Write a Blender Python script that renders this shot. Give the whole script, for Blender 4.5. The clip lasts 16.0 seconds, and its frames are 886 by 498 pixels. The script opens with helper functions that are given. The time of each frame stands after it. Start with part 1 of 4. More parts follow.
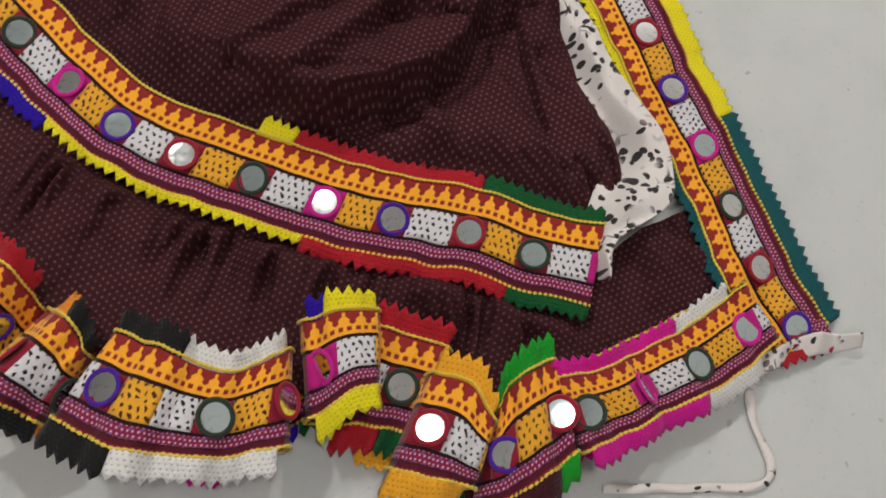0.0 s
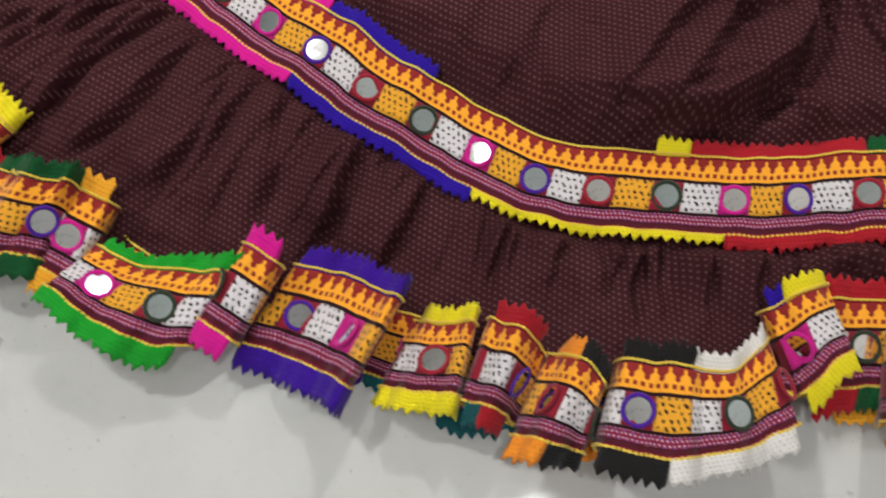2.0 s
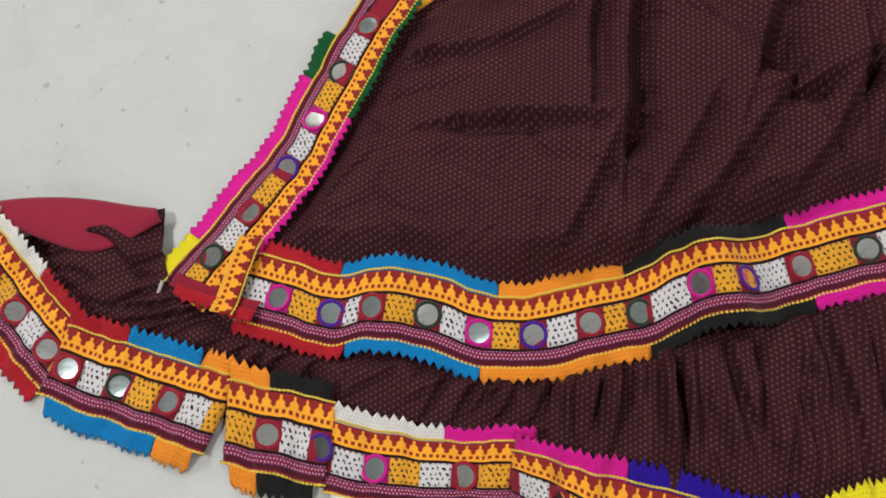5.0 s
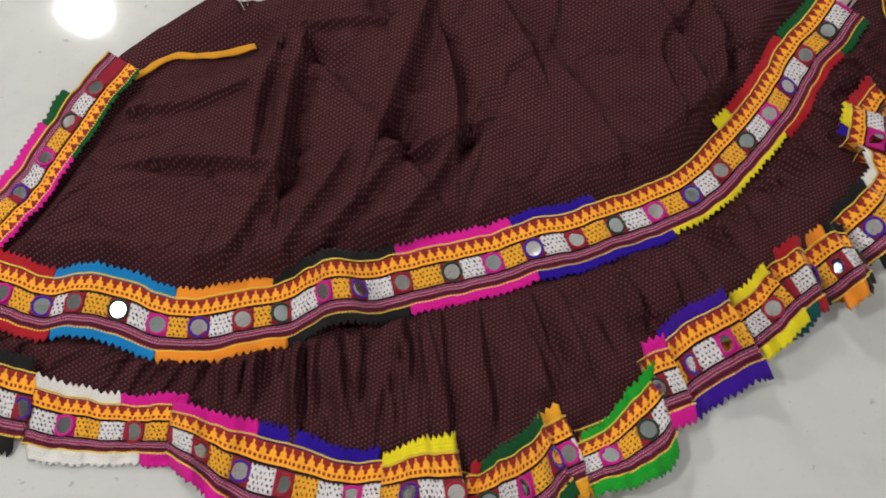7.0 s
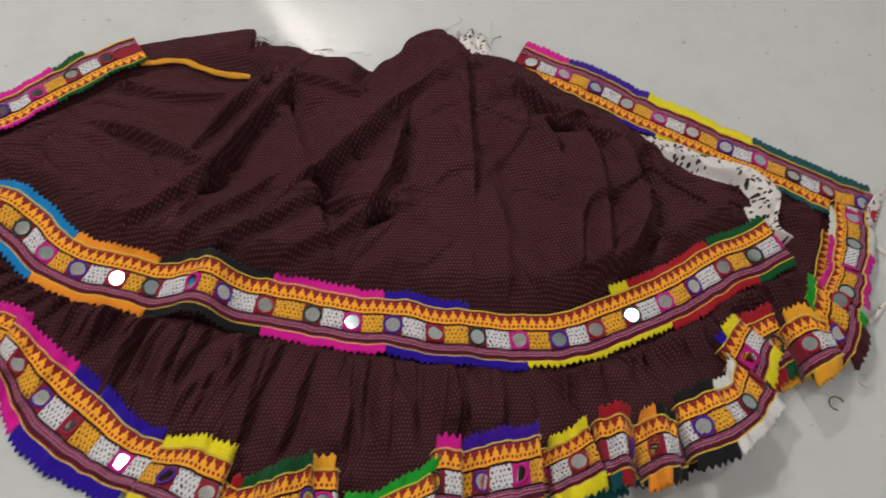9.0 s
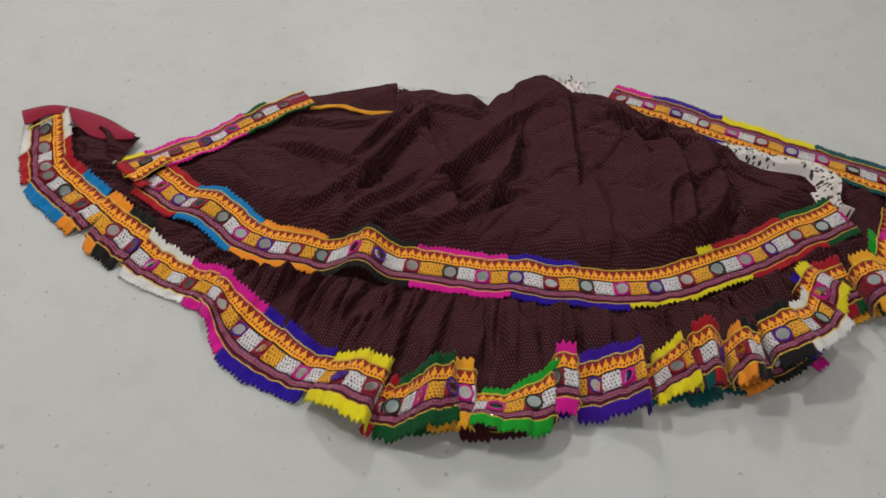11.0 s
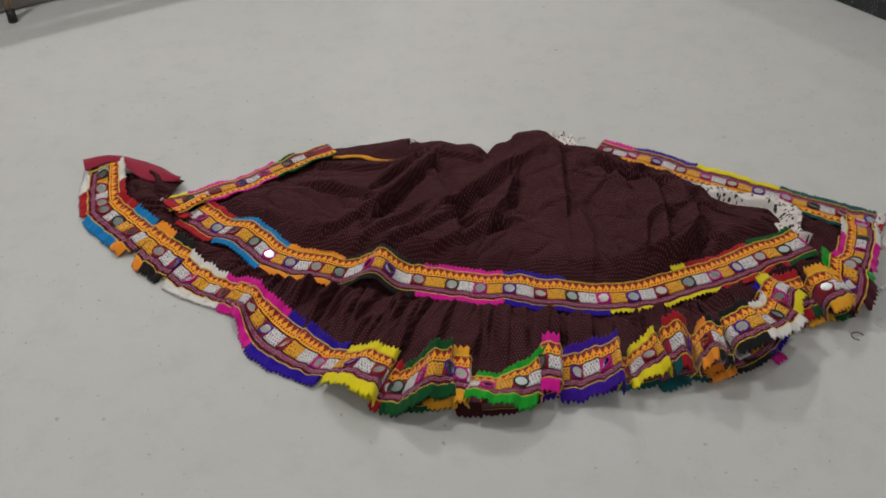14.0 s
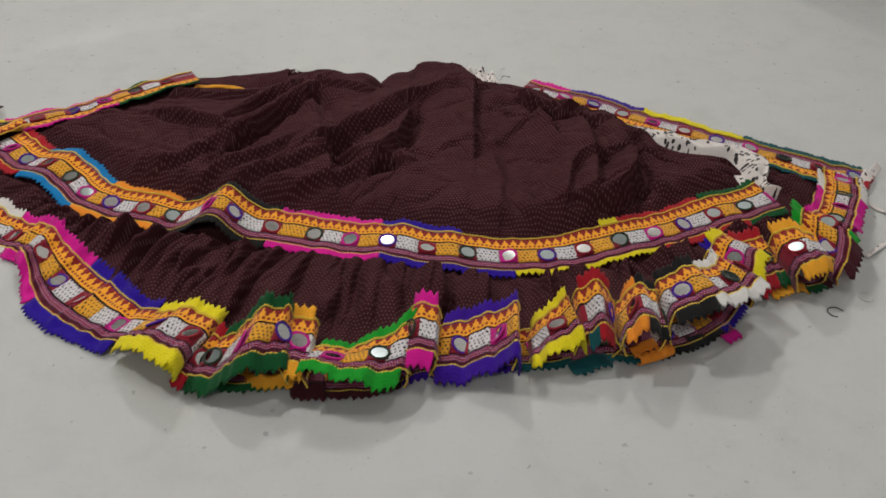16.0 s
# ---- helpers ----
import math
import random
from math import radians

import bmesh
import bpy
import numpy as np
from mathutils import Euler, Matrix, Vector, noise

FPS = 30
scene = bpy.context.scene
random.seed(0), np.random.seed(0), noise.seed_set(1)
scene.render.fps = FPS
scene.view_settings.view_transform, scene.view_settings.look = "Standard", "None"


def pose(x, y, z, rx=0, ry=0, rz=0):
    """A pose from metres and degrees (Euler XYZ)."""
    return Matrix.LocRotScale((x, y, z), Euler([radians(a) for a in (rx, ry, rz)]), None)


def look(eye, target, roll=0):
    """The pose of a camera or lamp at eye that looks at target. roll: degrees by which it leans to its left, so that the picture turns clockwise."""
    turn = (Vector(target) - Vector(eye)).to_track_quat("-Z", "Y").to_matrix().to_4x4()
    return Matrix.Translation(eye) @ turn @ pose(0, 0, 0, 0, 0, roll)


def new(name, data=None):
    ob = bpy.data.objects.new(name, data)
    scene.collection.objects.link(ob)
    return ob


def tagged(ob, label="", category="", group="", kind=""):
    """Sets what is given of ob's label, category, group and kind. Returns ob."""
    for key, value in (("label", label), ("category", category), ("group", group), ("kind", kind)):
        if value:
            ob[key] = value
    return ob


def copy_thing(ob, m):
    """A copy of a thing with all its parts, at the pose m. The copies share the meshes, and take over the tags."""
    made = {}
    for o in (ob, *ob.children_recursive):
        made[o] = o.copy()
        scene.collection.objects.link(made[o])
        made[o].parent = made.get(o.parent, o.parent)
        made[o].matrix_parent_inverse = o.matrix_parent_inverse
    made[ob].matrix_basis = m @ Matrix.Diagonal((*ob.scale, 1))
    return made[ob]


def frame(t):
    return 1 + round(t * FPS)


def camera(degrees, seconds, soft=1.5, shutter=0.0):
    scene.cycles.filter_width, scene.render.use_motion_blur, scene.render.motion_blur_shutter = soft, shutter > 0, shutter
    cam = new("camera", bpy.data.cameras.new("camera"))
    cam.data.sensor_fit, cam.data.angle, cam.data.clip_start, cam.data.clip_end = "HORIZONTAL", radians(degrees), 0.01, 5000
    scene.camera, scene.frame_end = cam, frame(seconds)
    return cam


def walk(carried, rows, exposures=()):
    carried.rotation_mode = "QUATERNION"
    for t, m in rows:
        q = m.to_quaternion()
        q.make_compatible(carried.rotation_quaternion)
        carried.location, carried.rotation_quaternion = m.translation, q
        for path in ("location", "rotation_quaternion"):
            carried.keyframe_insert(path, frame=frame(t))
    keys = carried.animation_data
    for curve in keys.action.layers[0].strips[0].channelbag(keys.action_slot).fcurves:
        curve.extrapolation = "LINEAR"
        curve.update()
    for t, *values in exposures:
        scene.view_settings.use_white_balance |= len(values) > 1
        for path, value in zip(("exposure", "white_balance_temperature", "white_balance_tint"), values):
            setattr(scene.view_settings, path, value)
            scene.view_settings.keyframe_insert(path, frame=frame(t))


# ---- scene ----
cam = camera(49.27, 16.0, soft=1.7, shutter=0.18)
# seconds, eye, yaw (to the left), pitch (up), roll
PATH = [
    (0.0, 0.008, 0.022, 0.734, 17.00, -71.06, 26.00),
    (0.5, -0.004, 0.023, 0.744, 17.57, -75.30, 27.89),
    (1.0, -0.033, 0.006, 0.757, 22.37, -77.13, 15.73),
    (1.5, -0.112, -0.057, 0.783, 25.71, -76.68, 6.78),
    (2.0, -0.235, -0.113, 0.811, 34.05, -75.19, -4.65),
    (2.5, -0.393, -0.050, 0.823, 41.26, -75.14, -14.95),
    (3.0, -0.592, -0.016, 0.828, 35.26, -75.30, -14.49),
    (3.5, -0.749, -0.014, 0.852, 33.97, -74.13, -28.91),
    (4.0, -0.897, 0.024, 0.848, 15.55, -73.40, -23.75),
    (4.2, -0.956, 0.088, 0.839, 10.26, -73.86, -23.14),
    (6.3, -1.079, -0.094, 1.094, -23.63, -68.42, -4.36),
    (6.5, -0.996, -0.136, 1.108, -25.12, -68.74, -1.83),
    (7.0, -0.865, -0.168, 1.176, -29.64, -69.36, 6.51),
    (7.5, -0.773, -0.142, 1.201, -31.28, -68.85, 10.54),
    (8.0, -0.688, -0.147, 1.231, -32.35, -65.69, 19.30),
    (8.5, -0.599, -0.274, 1.224, -24.25, -60.23, 20.95),
    (9.0, -0.606, -0.421, 1.189, -10.64, -58.29, 11.71),
    (9.5, -0.624, -0.568, 1.187, -4.43, -56.83, 6.38),
    (9.7, -0.617, -0.622, 1.192, -3.71, -54.47, 4.87),
    (11.8, -0.634, -1.004, 1.208, 4.05, -44.90, -1.91),
    (12.0, -0.625, -1.025, 1.209, 4.15, -44.26, -2.21),
    (12.5, -0.580, -1.085, 1.198, 3.90, -42.40, -1.87),
    (13.0, -0.564, -1.133, 1.202, 3.84, -41.34, -1.61),
    (13.5, -0.568, -1.170, 1.207, 4.07, -40.37, -1.53),
    (14.0, -0.570, -1.200, 1.202, 3.97, -38.57, -1.27),
    (14.5, -0.560, -1.199, 1.128, 3.73, -32.73, -0.10),
    (14.7, -0.546, -1.190, 1.066, 3.18, -31.29, 0.28),
    (15.0, -0.529, -1.163, 0.954, 2.64, -31.05, 0.81),
    (15.5, -0.492, -1.081, 0.864, 1.80, -34.28, 1.53),
    (16.0, -0.412, -0.939, 0.848, 2.61, -37.18, 1.32),
]


def aim(x, y, z, yaw, pitch, roll):
    a, b = radians(yaw), radians(pitch)
    ahead = Vector((-math.sin(a) * math.cos(b), math.cos(a) * math.cos(b), math.sin(b)))
    eye = Vector((x, y, z))
    return look(eye, eye + ahead, roll)


walk(cam, [(row[0], aim(*row[1:])) for row in PATH], exposures=[(0.0, 0.14, 6380, 10), (1.5, 0.34, 6450, 10), (3.0, 0.46, 6000, 8), (4.2, 0.28, 6100, 8), (6.3, 0.12, 6380, 10), (7.2, 0.18, 6380, 10), (8.5, 0.00, 6380, 10), (9.7, -0.05, 6380, 10), (11.8, -0.14, 6380, 10), (14.0, -0.26, 6380, 10), (14.6, -0.36, 6380, 10), (15.4, -0.14, 6380, 10), (16.0, -0.10, 6380, 10)])

# ---- world and lamps ----
world = bpy.data.worlds.new("world")
world.use_nodes = True
world.node_tree.nodes["Background"].inputs[0].default_value = (0.75, 0.85, 1.0, 1)
world.node_tree.nodes["Background"].inputs[1].default_value = 0.6
scene.world = world

CEILING = 2.9
# last entry: an unseen fill added south of the skirt to soften hem shadows
LAMPS = [(0.019, -0.017), (-2.12, 0.48), (-1.22, 2.95), (-0.9, -2.7)]
LAMP_WATTS = 23.0
LAMP_SHARE = (0.50, 1.5, 2.1, 1.25)
for i, (lx, ly) in enumerate(LAMPS):
    data = bpy.data.lights.new("ceiling_lamp", "AREA")
    data.shape, data.size, data.energy, data.color = "SQUARE", 0.04 if i == 0 else 0.15, LAMP_WATTS * LAMP_SHARE[i], (1.0, 0.975, 0.935)
    lamp_ob = new("ceiling_lamp", data)
    lamp_ob.location = (lx, ly, CEILING - 0.035)
    lamp_ob.rotation_euler = (0, 0, radians(37.1))

# ---- materials ----


def material(name):
    m = bpy.data.materials.new(name)
    m.use_nodes = True
    nt = m.node_tree
    return m, nt, nt.nodes["Principled BSDF"]


class Net:
    """Short-hand for shader arithmetic."""

    def __init__(self, nt):
        self.nt = nt

    def node(self, kind, **values):
        n = self.nt.nodes.new(kind)
        for key, value in values.items():
            n.inputs[key].default_value = value
        return n

    def link(self, a, b):
        self.nt.links.new(a, b)

    def put(self, value, socket):
        if isinstance(value, (int, float)):
            socket.default_value = value
        elif isinstance(value, tuple):
            socket.default_value = value if len(value) == 4 else (*value, 1)
        else:
            self.link(value, socket)

    def m(self, op, a, b=0.0, c=0.0):
        n = self.nt.nodes.new("ShaderNodeMath")
        n.operation = op
        for i, v in enumerate((a, b, c)):
            self.put(v, n.inputs[i])
        return n.outputs[0]

    def mix(self, f, a, b):
        n = self.nt.nodes.new("ShaderNodeMix")
        n.data_type = "RGBA"
        self.put(f, n.inputs[0])
        self.put(a, n.inputs[6])
        self.put(b, n.inputs[7])
        return n.outputs[2]

    def uv(self):
        n = self.nt.nodes.new("ShaderNodeUVMap")
        s = self.nt.nodes.new("ShaderNodeSeparateXYZ")
        self.link(n.outputs[0], s.inputs[0])
        return s.outputs[0], s.outputs[1], n.outputs[0]

    def place(self):
        return self.nt.nodes.new("ShaderNodeTexCoord").outputs["Object"]

    def noise(self, scale, detail=3.0, vec=None, rough=0.55):
        n = self.node("ShaderNodeTexNoise", Scale=scale, Detail=detail, Roughness=rough)
        self.link(vec if vec is not None else self.place(), n.inputs["Vector"])
        return n.outputs[0]

    def bump(self, height, strength, distance, bsdf):
        n = self.node("ShaderNodeBump", Strength=strength, Distance=distance)
        self.link(height, n.inputs["Height"])
        self.link(n.outputs[0], bsdf.inputs["Normal"])

    def cell(self, x, size):
        """Signed place within a repeat, -0.5 to 0.5."""
        return self.m("SUBTRACT", self.m("FRACT", self.m("DIVIDE", x, size)), 0.5)

    def below(self, x, edge, soft):
        n = self.node("ShaderNodeMapRange")
        n.interpolation_type = "SMOOTHSTEP"
        self.put(x, n.inputs[0])
        n.inputs[1].default_value, n.inputs[2].default_value = edge - soft, edge + soft
        n.inputs[3].default_value, n.inputs[4].default_value = 1.0, 0.0
        return n.outputs[0]

    def spots(self, u, v, pitch, radius, stretch=1.0, soft=0.06):
        """Staggered spots on a grid: 1 inside."""
        row = self.m("FLOOR", self.m("DIVIDE", v, pitch))
        shift = self.m("MULTIPLY", self.m("MODULO", row, 2.0), 0.5 * pitch)
        a = self.cell(self.m("ADD", u, shift), pitch)
        b = self.m("MULTIPLY", self.cell(v, pitch), stretch)
        d = self.m("SQRT", self.m("ADD", self.m("MULTIPLY", a, a), self.m("MULTIPLY", b, b)))
        return self.below(d, radius, soft)


def fabric_look(bsdf, rough=0.9, sheen=0.25):
    bsdf.inputs["Roughness"].default_value = rough
    bsdf.inputs["Specular IOR Level"].default_value = 0.25
    bsdf.inputs["Sheen Weight"].default_value = sheen
    bsdf.inputs["Sheen Roughness"].default_value = 0.4


def brown_cloth():
    m, nt, b = material("brown_dotted_cotton")
    k = Net(nt)
    u, v, _ = k.uv()
    dots = k.spots(u, v, 0.0050, 0.19, 1.0, 0.08)
    grain = k.noise(900.0, 2.0)
    worn = k.noise(9.0, 4.0)
    base = k.mix(worn, (0.035, 0.0098, 0.0122), (0.049, 0.0142, 0.0172))
    base = k.mix(k.m("MULTIPLY", grain, 0.35), base, (0.066, 0.021, 0.024))
    col = k.mix(k.m("MULTIPLY", dots, k.m("ADD", 0.16, k.m("MULTIPLY", worn, 0.52))), base, (0.26, 0.130, 0.135))
    k.put(col, b.inputs["Base Color"])
    fabric_look(b, 0.75, 0.0)
    b.inputs["Specular IOR Level"].default_value = 0.05
    weave = k.m("ADD", k.m("MULTIPLY", grain, 0.5), k.m("MULTIPLY", k.noise(55.0, 4.0), 2.5))
    weave = k.m("ADD", weave, k.m("MULTIPLY", k.noise(18.0, 5.0, rough=0.6), 10.0))
    k.bump(weave, 0.7, 0.0016, b)
    return m


def crochet(name, colour, holes):
    m, nt, b = material(name)
    k = Net(nt)
    u, v, _ = k.uv()
    gaps = k.spots(u, v, 0.0036, 0.16, 1.0, 0.10)
    fuzz = k.noise(700.0, 3.0)
    tone = k.noise(40.0, 3.0)
    dark = tuple(c * 0.55 for c in colour)
    col = k.mix(k.m("MULTIPLY", fuzz, 0.55), colour, dark)
    col = k.mix(k.m("MULTIPLY", tone, 0.25), col, tuple(min(1, c * 1.15) for c in colour))
    col = k.mix(k.m("MULTIPLY", gaps, holes), col, tuple(c * 0.12 for c in colour))
    k.put(col, b.inputs["Base Color"])
    fabric_look(b, 0.95, 0.08)
    rows = k.m("ABSOLUTE", k.cell(v, 0.0036))
    k.bump(k.m("SUBTRACT", k.m("ADD", k.m("MULTIPLY", rows, 0.35), fuzz), k.m("MULTIPLY", gaps, 0.8)), 0.7, 0.0011, b)
    return m


def plain_thread(name, colour, variation=0.4, rough=0.9):
    m, nt, b = material(name)
    k = Net(nt)
    fuzz = k.noise(800.0, 2.0)
    k.put(k.mix(k.m("MULTIPLY", fuzz, variation), colour, tuple(c * 0.4 for c in colour)), b.inputs["Base Color"])
    fabric_look(b, rough, 0.2)
    k.bump(fuzz, 0.6, 0.0008, b)
    return m


def motif_strip():
    """Orange strip with a row of little stepped trees on red, and a line of dashes."""
    m, nt, b = material("orange_motif_strip")
    k = Net(nt)
    u, v, _ = k.uv()
    vn = k.m("DIVIDE", k.m("SUBTRACT", v, 0.015), 0.0205)
    side = k.m("MULTIPLY", k.m("ABSOLUTE", k.cell(u, 0.0127)), 2.0)
    taper = k.m("MULTIPLY", k.m("SUBTRACT", 1.04, vn), 1.75)
    steps = k.m("MULTIPLY", k.m("ABSOLUTE", k.cell(vn, 0.26)), 0.55)
    tree = k.below(k.m("SUBTRACT", side, k.m("SUBTRACT", taper, steps)), 0.0, 0.06)
    low = k.below(vn, 0.44, 0.02)
    orange_on = k.m("MAXIMUM", tree, low)
    dash = k.m("MULTIPLY", k.below(k.m("ABSOLUTE", k.m("SUBTRACT", vn, 0.27)), 0.085, 0.03),
               k.below(k.m("ABSOLUTE", k.cell(u, 0.0064)), 0.27, 0.05))
    on = k.m("SUBTRACT", orange_on, dash)
    fuzz = k.noise(700.0, 2.0)
    orange = k.mix(k.m("MULTIPLY", fuzz, 0.5), (0.93, 0.41, 0.028), (0.74, 0.27, 0.016))
    red = k.mix(k.m("MULTIPLY", fuzz, 0.5), (0.30, 0.022, 0.020), (0.14, 0.010, 0.012))
    k.put(k.mix(on, red, orange), b.inputs["Base Color"])
    fabric_look(b, 0.9, 0.2)
    k.bump(k.m("ADD", k.m("MULTIPLY", on, 0.8), fuzz), 0.6, 0.0009, b)
    return m


def diamond_strip():
    """Purple braid with rows of white and blue flecks."""
    m, nt, b = material("purple_flecked_braid")
    k = Net(nt)
    u, v, _ = k.uv()
    flecks = k.spots(u, v, 0.0034, 0.22, 0.9, 0.06)
    blue = k.spots(k.m("ADD", u, 0.0034), v, 0.0068, 0.20, 1.0, 0.06)
    fuzz = k.noise(700.0, 2.0)
    base = k.mix(k.m("MULTIPLY", fuzz, 0.6), (0.25, 0.014, 0.060), (0.10, 0.007, 0.030))
    col = k.mix(flecks, base, (0.56, 0.38, 0.44))
    col = k.mix(k.m("MULTIPLY", blue, 0.3), col, (0.16, 0.16, 0.50))
    k.put(col, b.inputs["Base Color"])
    fabric_look(b, 0.9, 0.15)
    k.bump(k.m("ADD", flecks, fuzz), 0.6, 0.0008, b)
    return m


def seeded(name, colour, mark):
    """Embroidered square with staggered seed stitches."""
    m, nt, b = material(name)
    k = Net(nt)
    u, v, _ = k.uv()
    fuzz = k.noise(600.0, 3.0)
    stray = k.m("MULTIPLY", k.m("SUBTRACT", k.noise(170.0, 2.0), 0.5), 0.0075)
    seeds = k.spots(k.m("ADD", u, stray), k.m("SUBTRACT", v, stray), 0.0056, 0.20, 0.75, 0.06)
    threads = k.m("ABSOLUTE", k.cell(k.m("ADD", u, v), 0.0014))
    base = k.mix(k.m("MULTIPLY", k.m("ADD", fuzz, threads), 0.35), colour, tuple(c * 0.55 for c in colour))
    k.put(k.mix(seeds, base, mark), b.inputs["Base Color"])
    fabric_look(b, 0.85, 0.2)
    k.bump(k.m("SUBTRACT", k.m("ADD", threads, fuzz), seeds), 0.6, 0.0009, b)
    return m


def floral_cloth():
    """Off-white cotton with dark printed sprigs."""
    m, nt, b = material("white_sprig_print")
    k = Net(nt)
    u, v, vec = k.uv()
    warp = k.node("ShaderNodeTexNoise", Scale=60.0, Detail=1.0)
    k.link(vec, warp.inputs["Vector"])
    v1 = k.node("ShaderNodeTexVoronoi", Scale=130.0, Randomness=0.9)
    wv = k.nt.nodes.new("ShaderNodeVectorMath")
    wv.operation = "MULTIPLY_ADD"
    k.link(warp.outputs[1], wv.inputs[0])
    wv.inputs[1].default_value = (0.012, 0.012, 0)
    k.link(vec, wv.inputs[2])
    k.link(wv.outputs[0], v1.inputs["Vector"])
    leaf = k.below(v1.outputs["Distance"], 0.36, 0.03)
    v2 = k.node("ShaderNodeTexVoronoi", Scale=70.0)
    v2.feature = "DISTANCE_TO_EDGE"
    k.link(wv.outputs[0], v2.inputs["Vector"])
    stem = k.m("MULTIPLY", k.below(v2.outputs["Distance"], 0.035, 0.012), k.below(k.noise(25.0, 1.0, vec), 0.42, 0.03))
    mark = k.m("MULTIPLY", k.m("MAXIMUM", leaf, stem), k.below(k.noise(30.0, 1.0, vec), 0.60, 0.05))
    fuzz = k.noise(500.0, 3.0)
    base = k.mix(k.m("MULTIPLY", fuzz, 0.3), (0.74, 0.68, 0.64), (0.55, 0.50, 0.47))
    grey = k.mix(k.below(k.noise(18.0, 1.0, vec), 0.42, 0.02), (0.035, 0.030, 0.028), (0.25, 0.20, 0.19))
    k.put(k.mix(mark, base, grey), b.inputs["Base Color"])
    fabric_look(b, 0.9, 0.2)
    k.bump(k.m("ADD", fuzz, k.m("MULTIPLY", k.noise(60.0, 3.0), 2.0)), 0.5, 0.001, b)
    return m


def mirror_glass():
    m, nt, b = material("old_mirror_glass")
    k = Net(nt)
    spot = k.noise(160.0, 3.0)
    each = k.node("ShaderNodeObjectInfo").outputs["Random"]
    tone = k.mix(k.below(each, 0.45, 0.1), (0.92, 0.93, 0.93), (0.70, 0.82, 0.84))
    k.put(k.mix(k.below(spot, 0.38, 0.06), tone, (0.62, 0.62, 0.63)), b.inputs["Base Color"])
    b.inputs["Metallic"].default_value = 1.0
    k.put(k.m("ADD", 0.03, k.m("MULTIPLY", spot, 0.12)), b.inputs["Roughness"])
    return m


def floor_stone():
    m, nt, b = material("polished_pale_floor")
    k = Net(nt)
    big, fine, mid = k.noise(1.6, 5.0), k.noise(160.0, 3.0), k.noise(14.0, 5.0, rough=0.7)
    col = k.mix(big, (0.508, 0.511, 0.492), (0.583, 0.587, 0.566))
    col = k.mix(k.m("MULTIPLY", k.below(mid, 0.42, 0.12), 0.32), col, (0.43, 0.445, 0.425))
    col = k.mix(k.m("MULTIPLY", k.below(fine, 0.33, 0.05), 0.35), col, (0.40, 0.40, 0.38))
    speck = k.below(k.noise(75.0, 2.0, rough=0.4), 0.27, 0.02)
    col = k.mix(k.m("MULTIPLY", speck, 0.5), col, (0.24, 0.24, 0.23))
    col = k.mix(k.m("MULTIPLY", k.below(k.noise(3.2, 4.0), 0.42, 0.10), 0.35), col, (0.60, 0.61, 0.60))
    k.put(col, b.inputs["Base Color"])
    k.put(k.m("ADD", 0.015, k.m("MULTIPLY", mid, 0.06)), b.inputs["Roughness"])
    b.inputs["Specular IOR Level"].default_value = 0.75
    k.bump(k.noise(5.0, 2.0), 0.03, 0.004, b)
    return m


def granite():
    m, nt, b = material("black_granite")
    k = Net(nt)
    fleck = k.node("ShaderNodeTexVoronoi", Scale=210.0)
    k.link(k.place(), fleck.inputs["Vector"])
    pale = k.m("MULTIPLY", k.below(fleck.outputs["Distance"], 0.22, 0.08), k.below(k.noise(60.0, 3.0), 0.52, 0.05))
    col = k.mix(k.noise(35.0, 4.0), (0.012, 0.013, 0.015), (0.035, 0.037, 0.040))
    k.put(k.mix(pale, col, (0.36, 0.37, 0.38)), b.inputs["Base Color"])
    b.inputs["Roughness"].default_value = 0.32
    return m


def paint(name, colour, rough=0.6):
    m, nt, b = material(name)
    k = Net(nt)
    k.put(k.mix(k.noise(3.0, 5.0), colour, tuple(c * 0.88 for c in colour)), b.inputs["Base Color"])
    b.inputs["Roughness"].default_value = rough
    k.bump(k.noise(140.0, 3.0), 0.12, 0.002, b)
    return m


def laminate():
    m, nt, b = material("brown_glossy_laminate")
    k = Net(nt)
    k.put(k.mix(k.noise(6.0, 4.0), (0.15, 0.13, 0.12), (0.20, 0.175, 0.16)), b.inputs["Base Color"])
    b.inputs["Roughness"].default_value = 0.09
    b.inputs["Specular IOR Level"].default_value = 0.7
    return m


def metal(name, colour, rough):
    m, nt, b = material(name)
    k = Net(nt)
    k.put(k.mix(k.noise(90.0, 3.0), colour, tuple(c * 0.7 for c in colour)), b.inputs["Base Color"])
    b.inputs["Metallic"].default_value, b.inputs["Roughness"].default_value = 0.8, rough
    return m


def glow(name, colour, strength):
    m, nt, b = material(name)
    b.inputs["Base Color"].default_value = (0.8, 0.8, 0.8, 1)
    b.inputs["Emission Color"].default_value = (*colour, 1)
    b.inputs["Emission Strength"].default_value = strength
    return m


BROWN, MOTIF, BRAID, SPRIG, GLASS = brown_cloth(), motif_strip(), diamond_strip(), floral_cloth(), mirror_glass()
WHITE_SEED = seeded("white_seeded_square", (0.78, 0.74, 0.75), (0.02, 0.012, 0.014))
ORANGE_SEED = seeded("orange_seeded_square", (0.90, 0.42, 0.030), (0.06, 0.02, 0.010))
RED_GROUND = plain_thread("red_ground", (0.27, 0.012, 0.030))
PINK_GROUND = plain_thread("magenta_ground", (0.50, 0.012, 0.20))
DARK_LINE = plain_thread("dark_maroon_line", (0.030, 0.006, 0.010))
MAROON = plain_thread("maroon_line", (0.085, 0.008, 0.018))
CORD = plain_thread("yellow_cord", (0.88, 0.62, 0.075), 0.5)
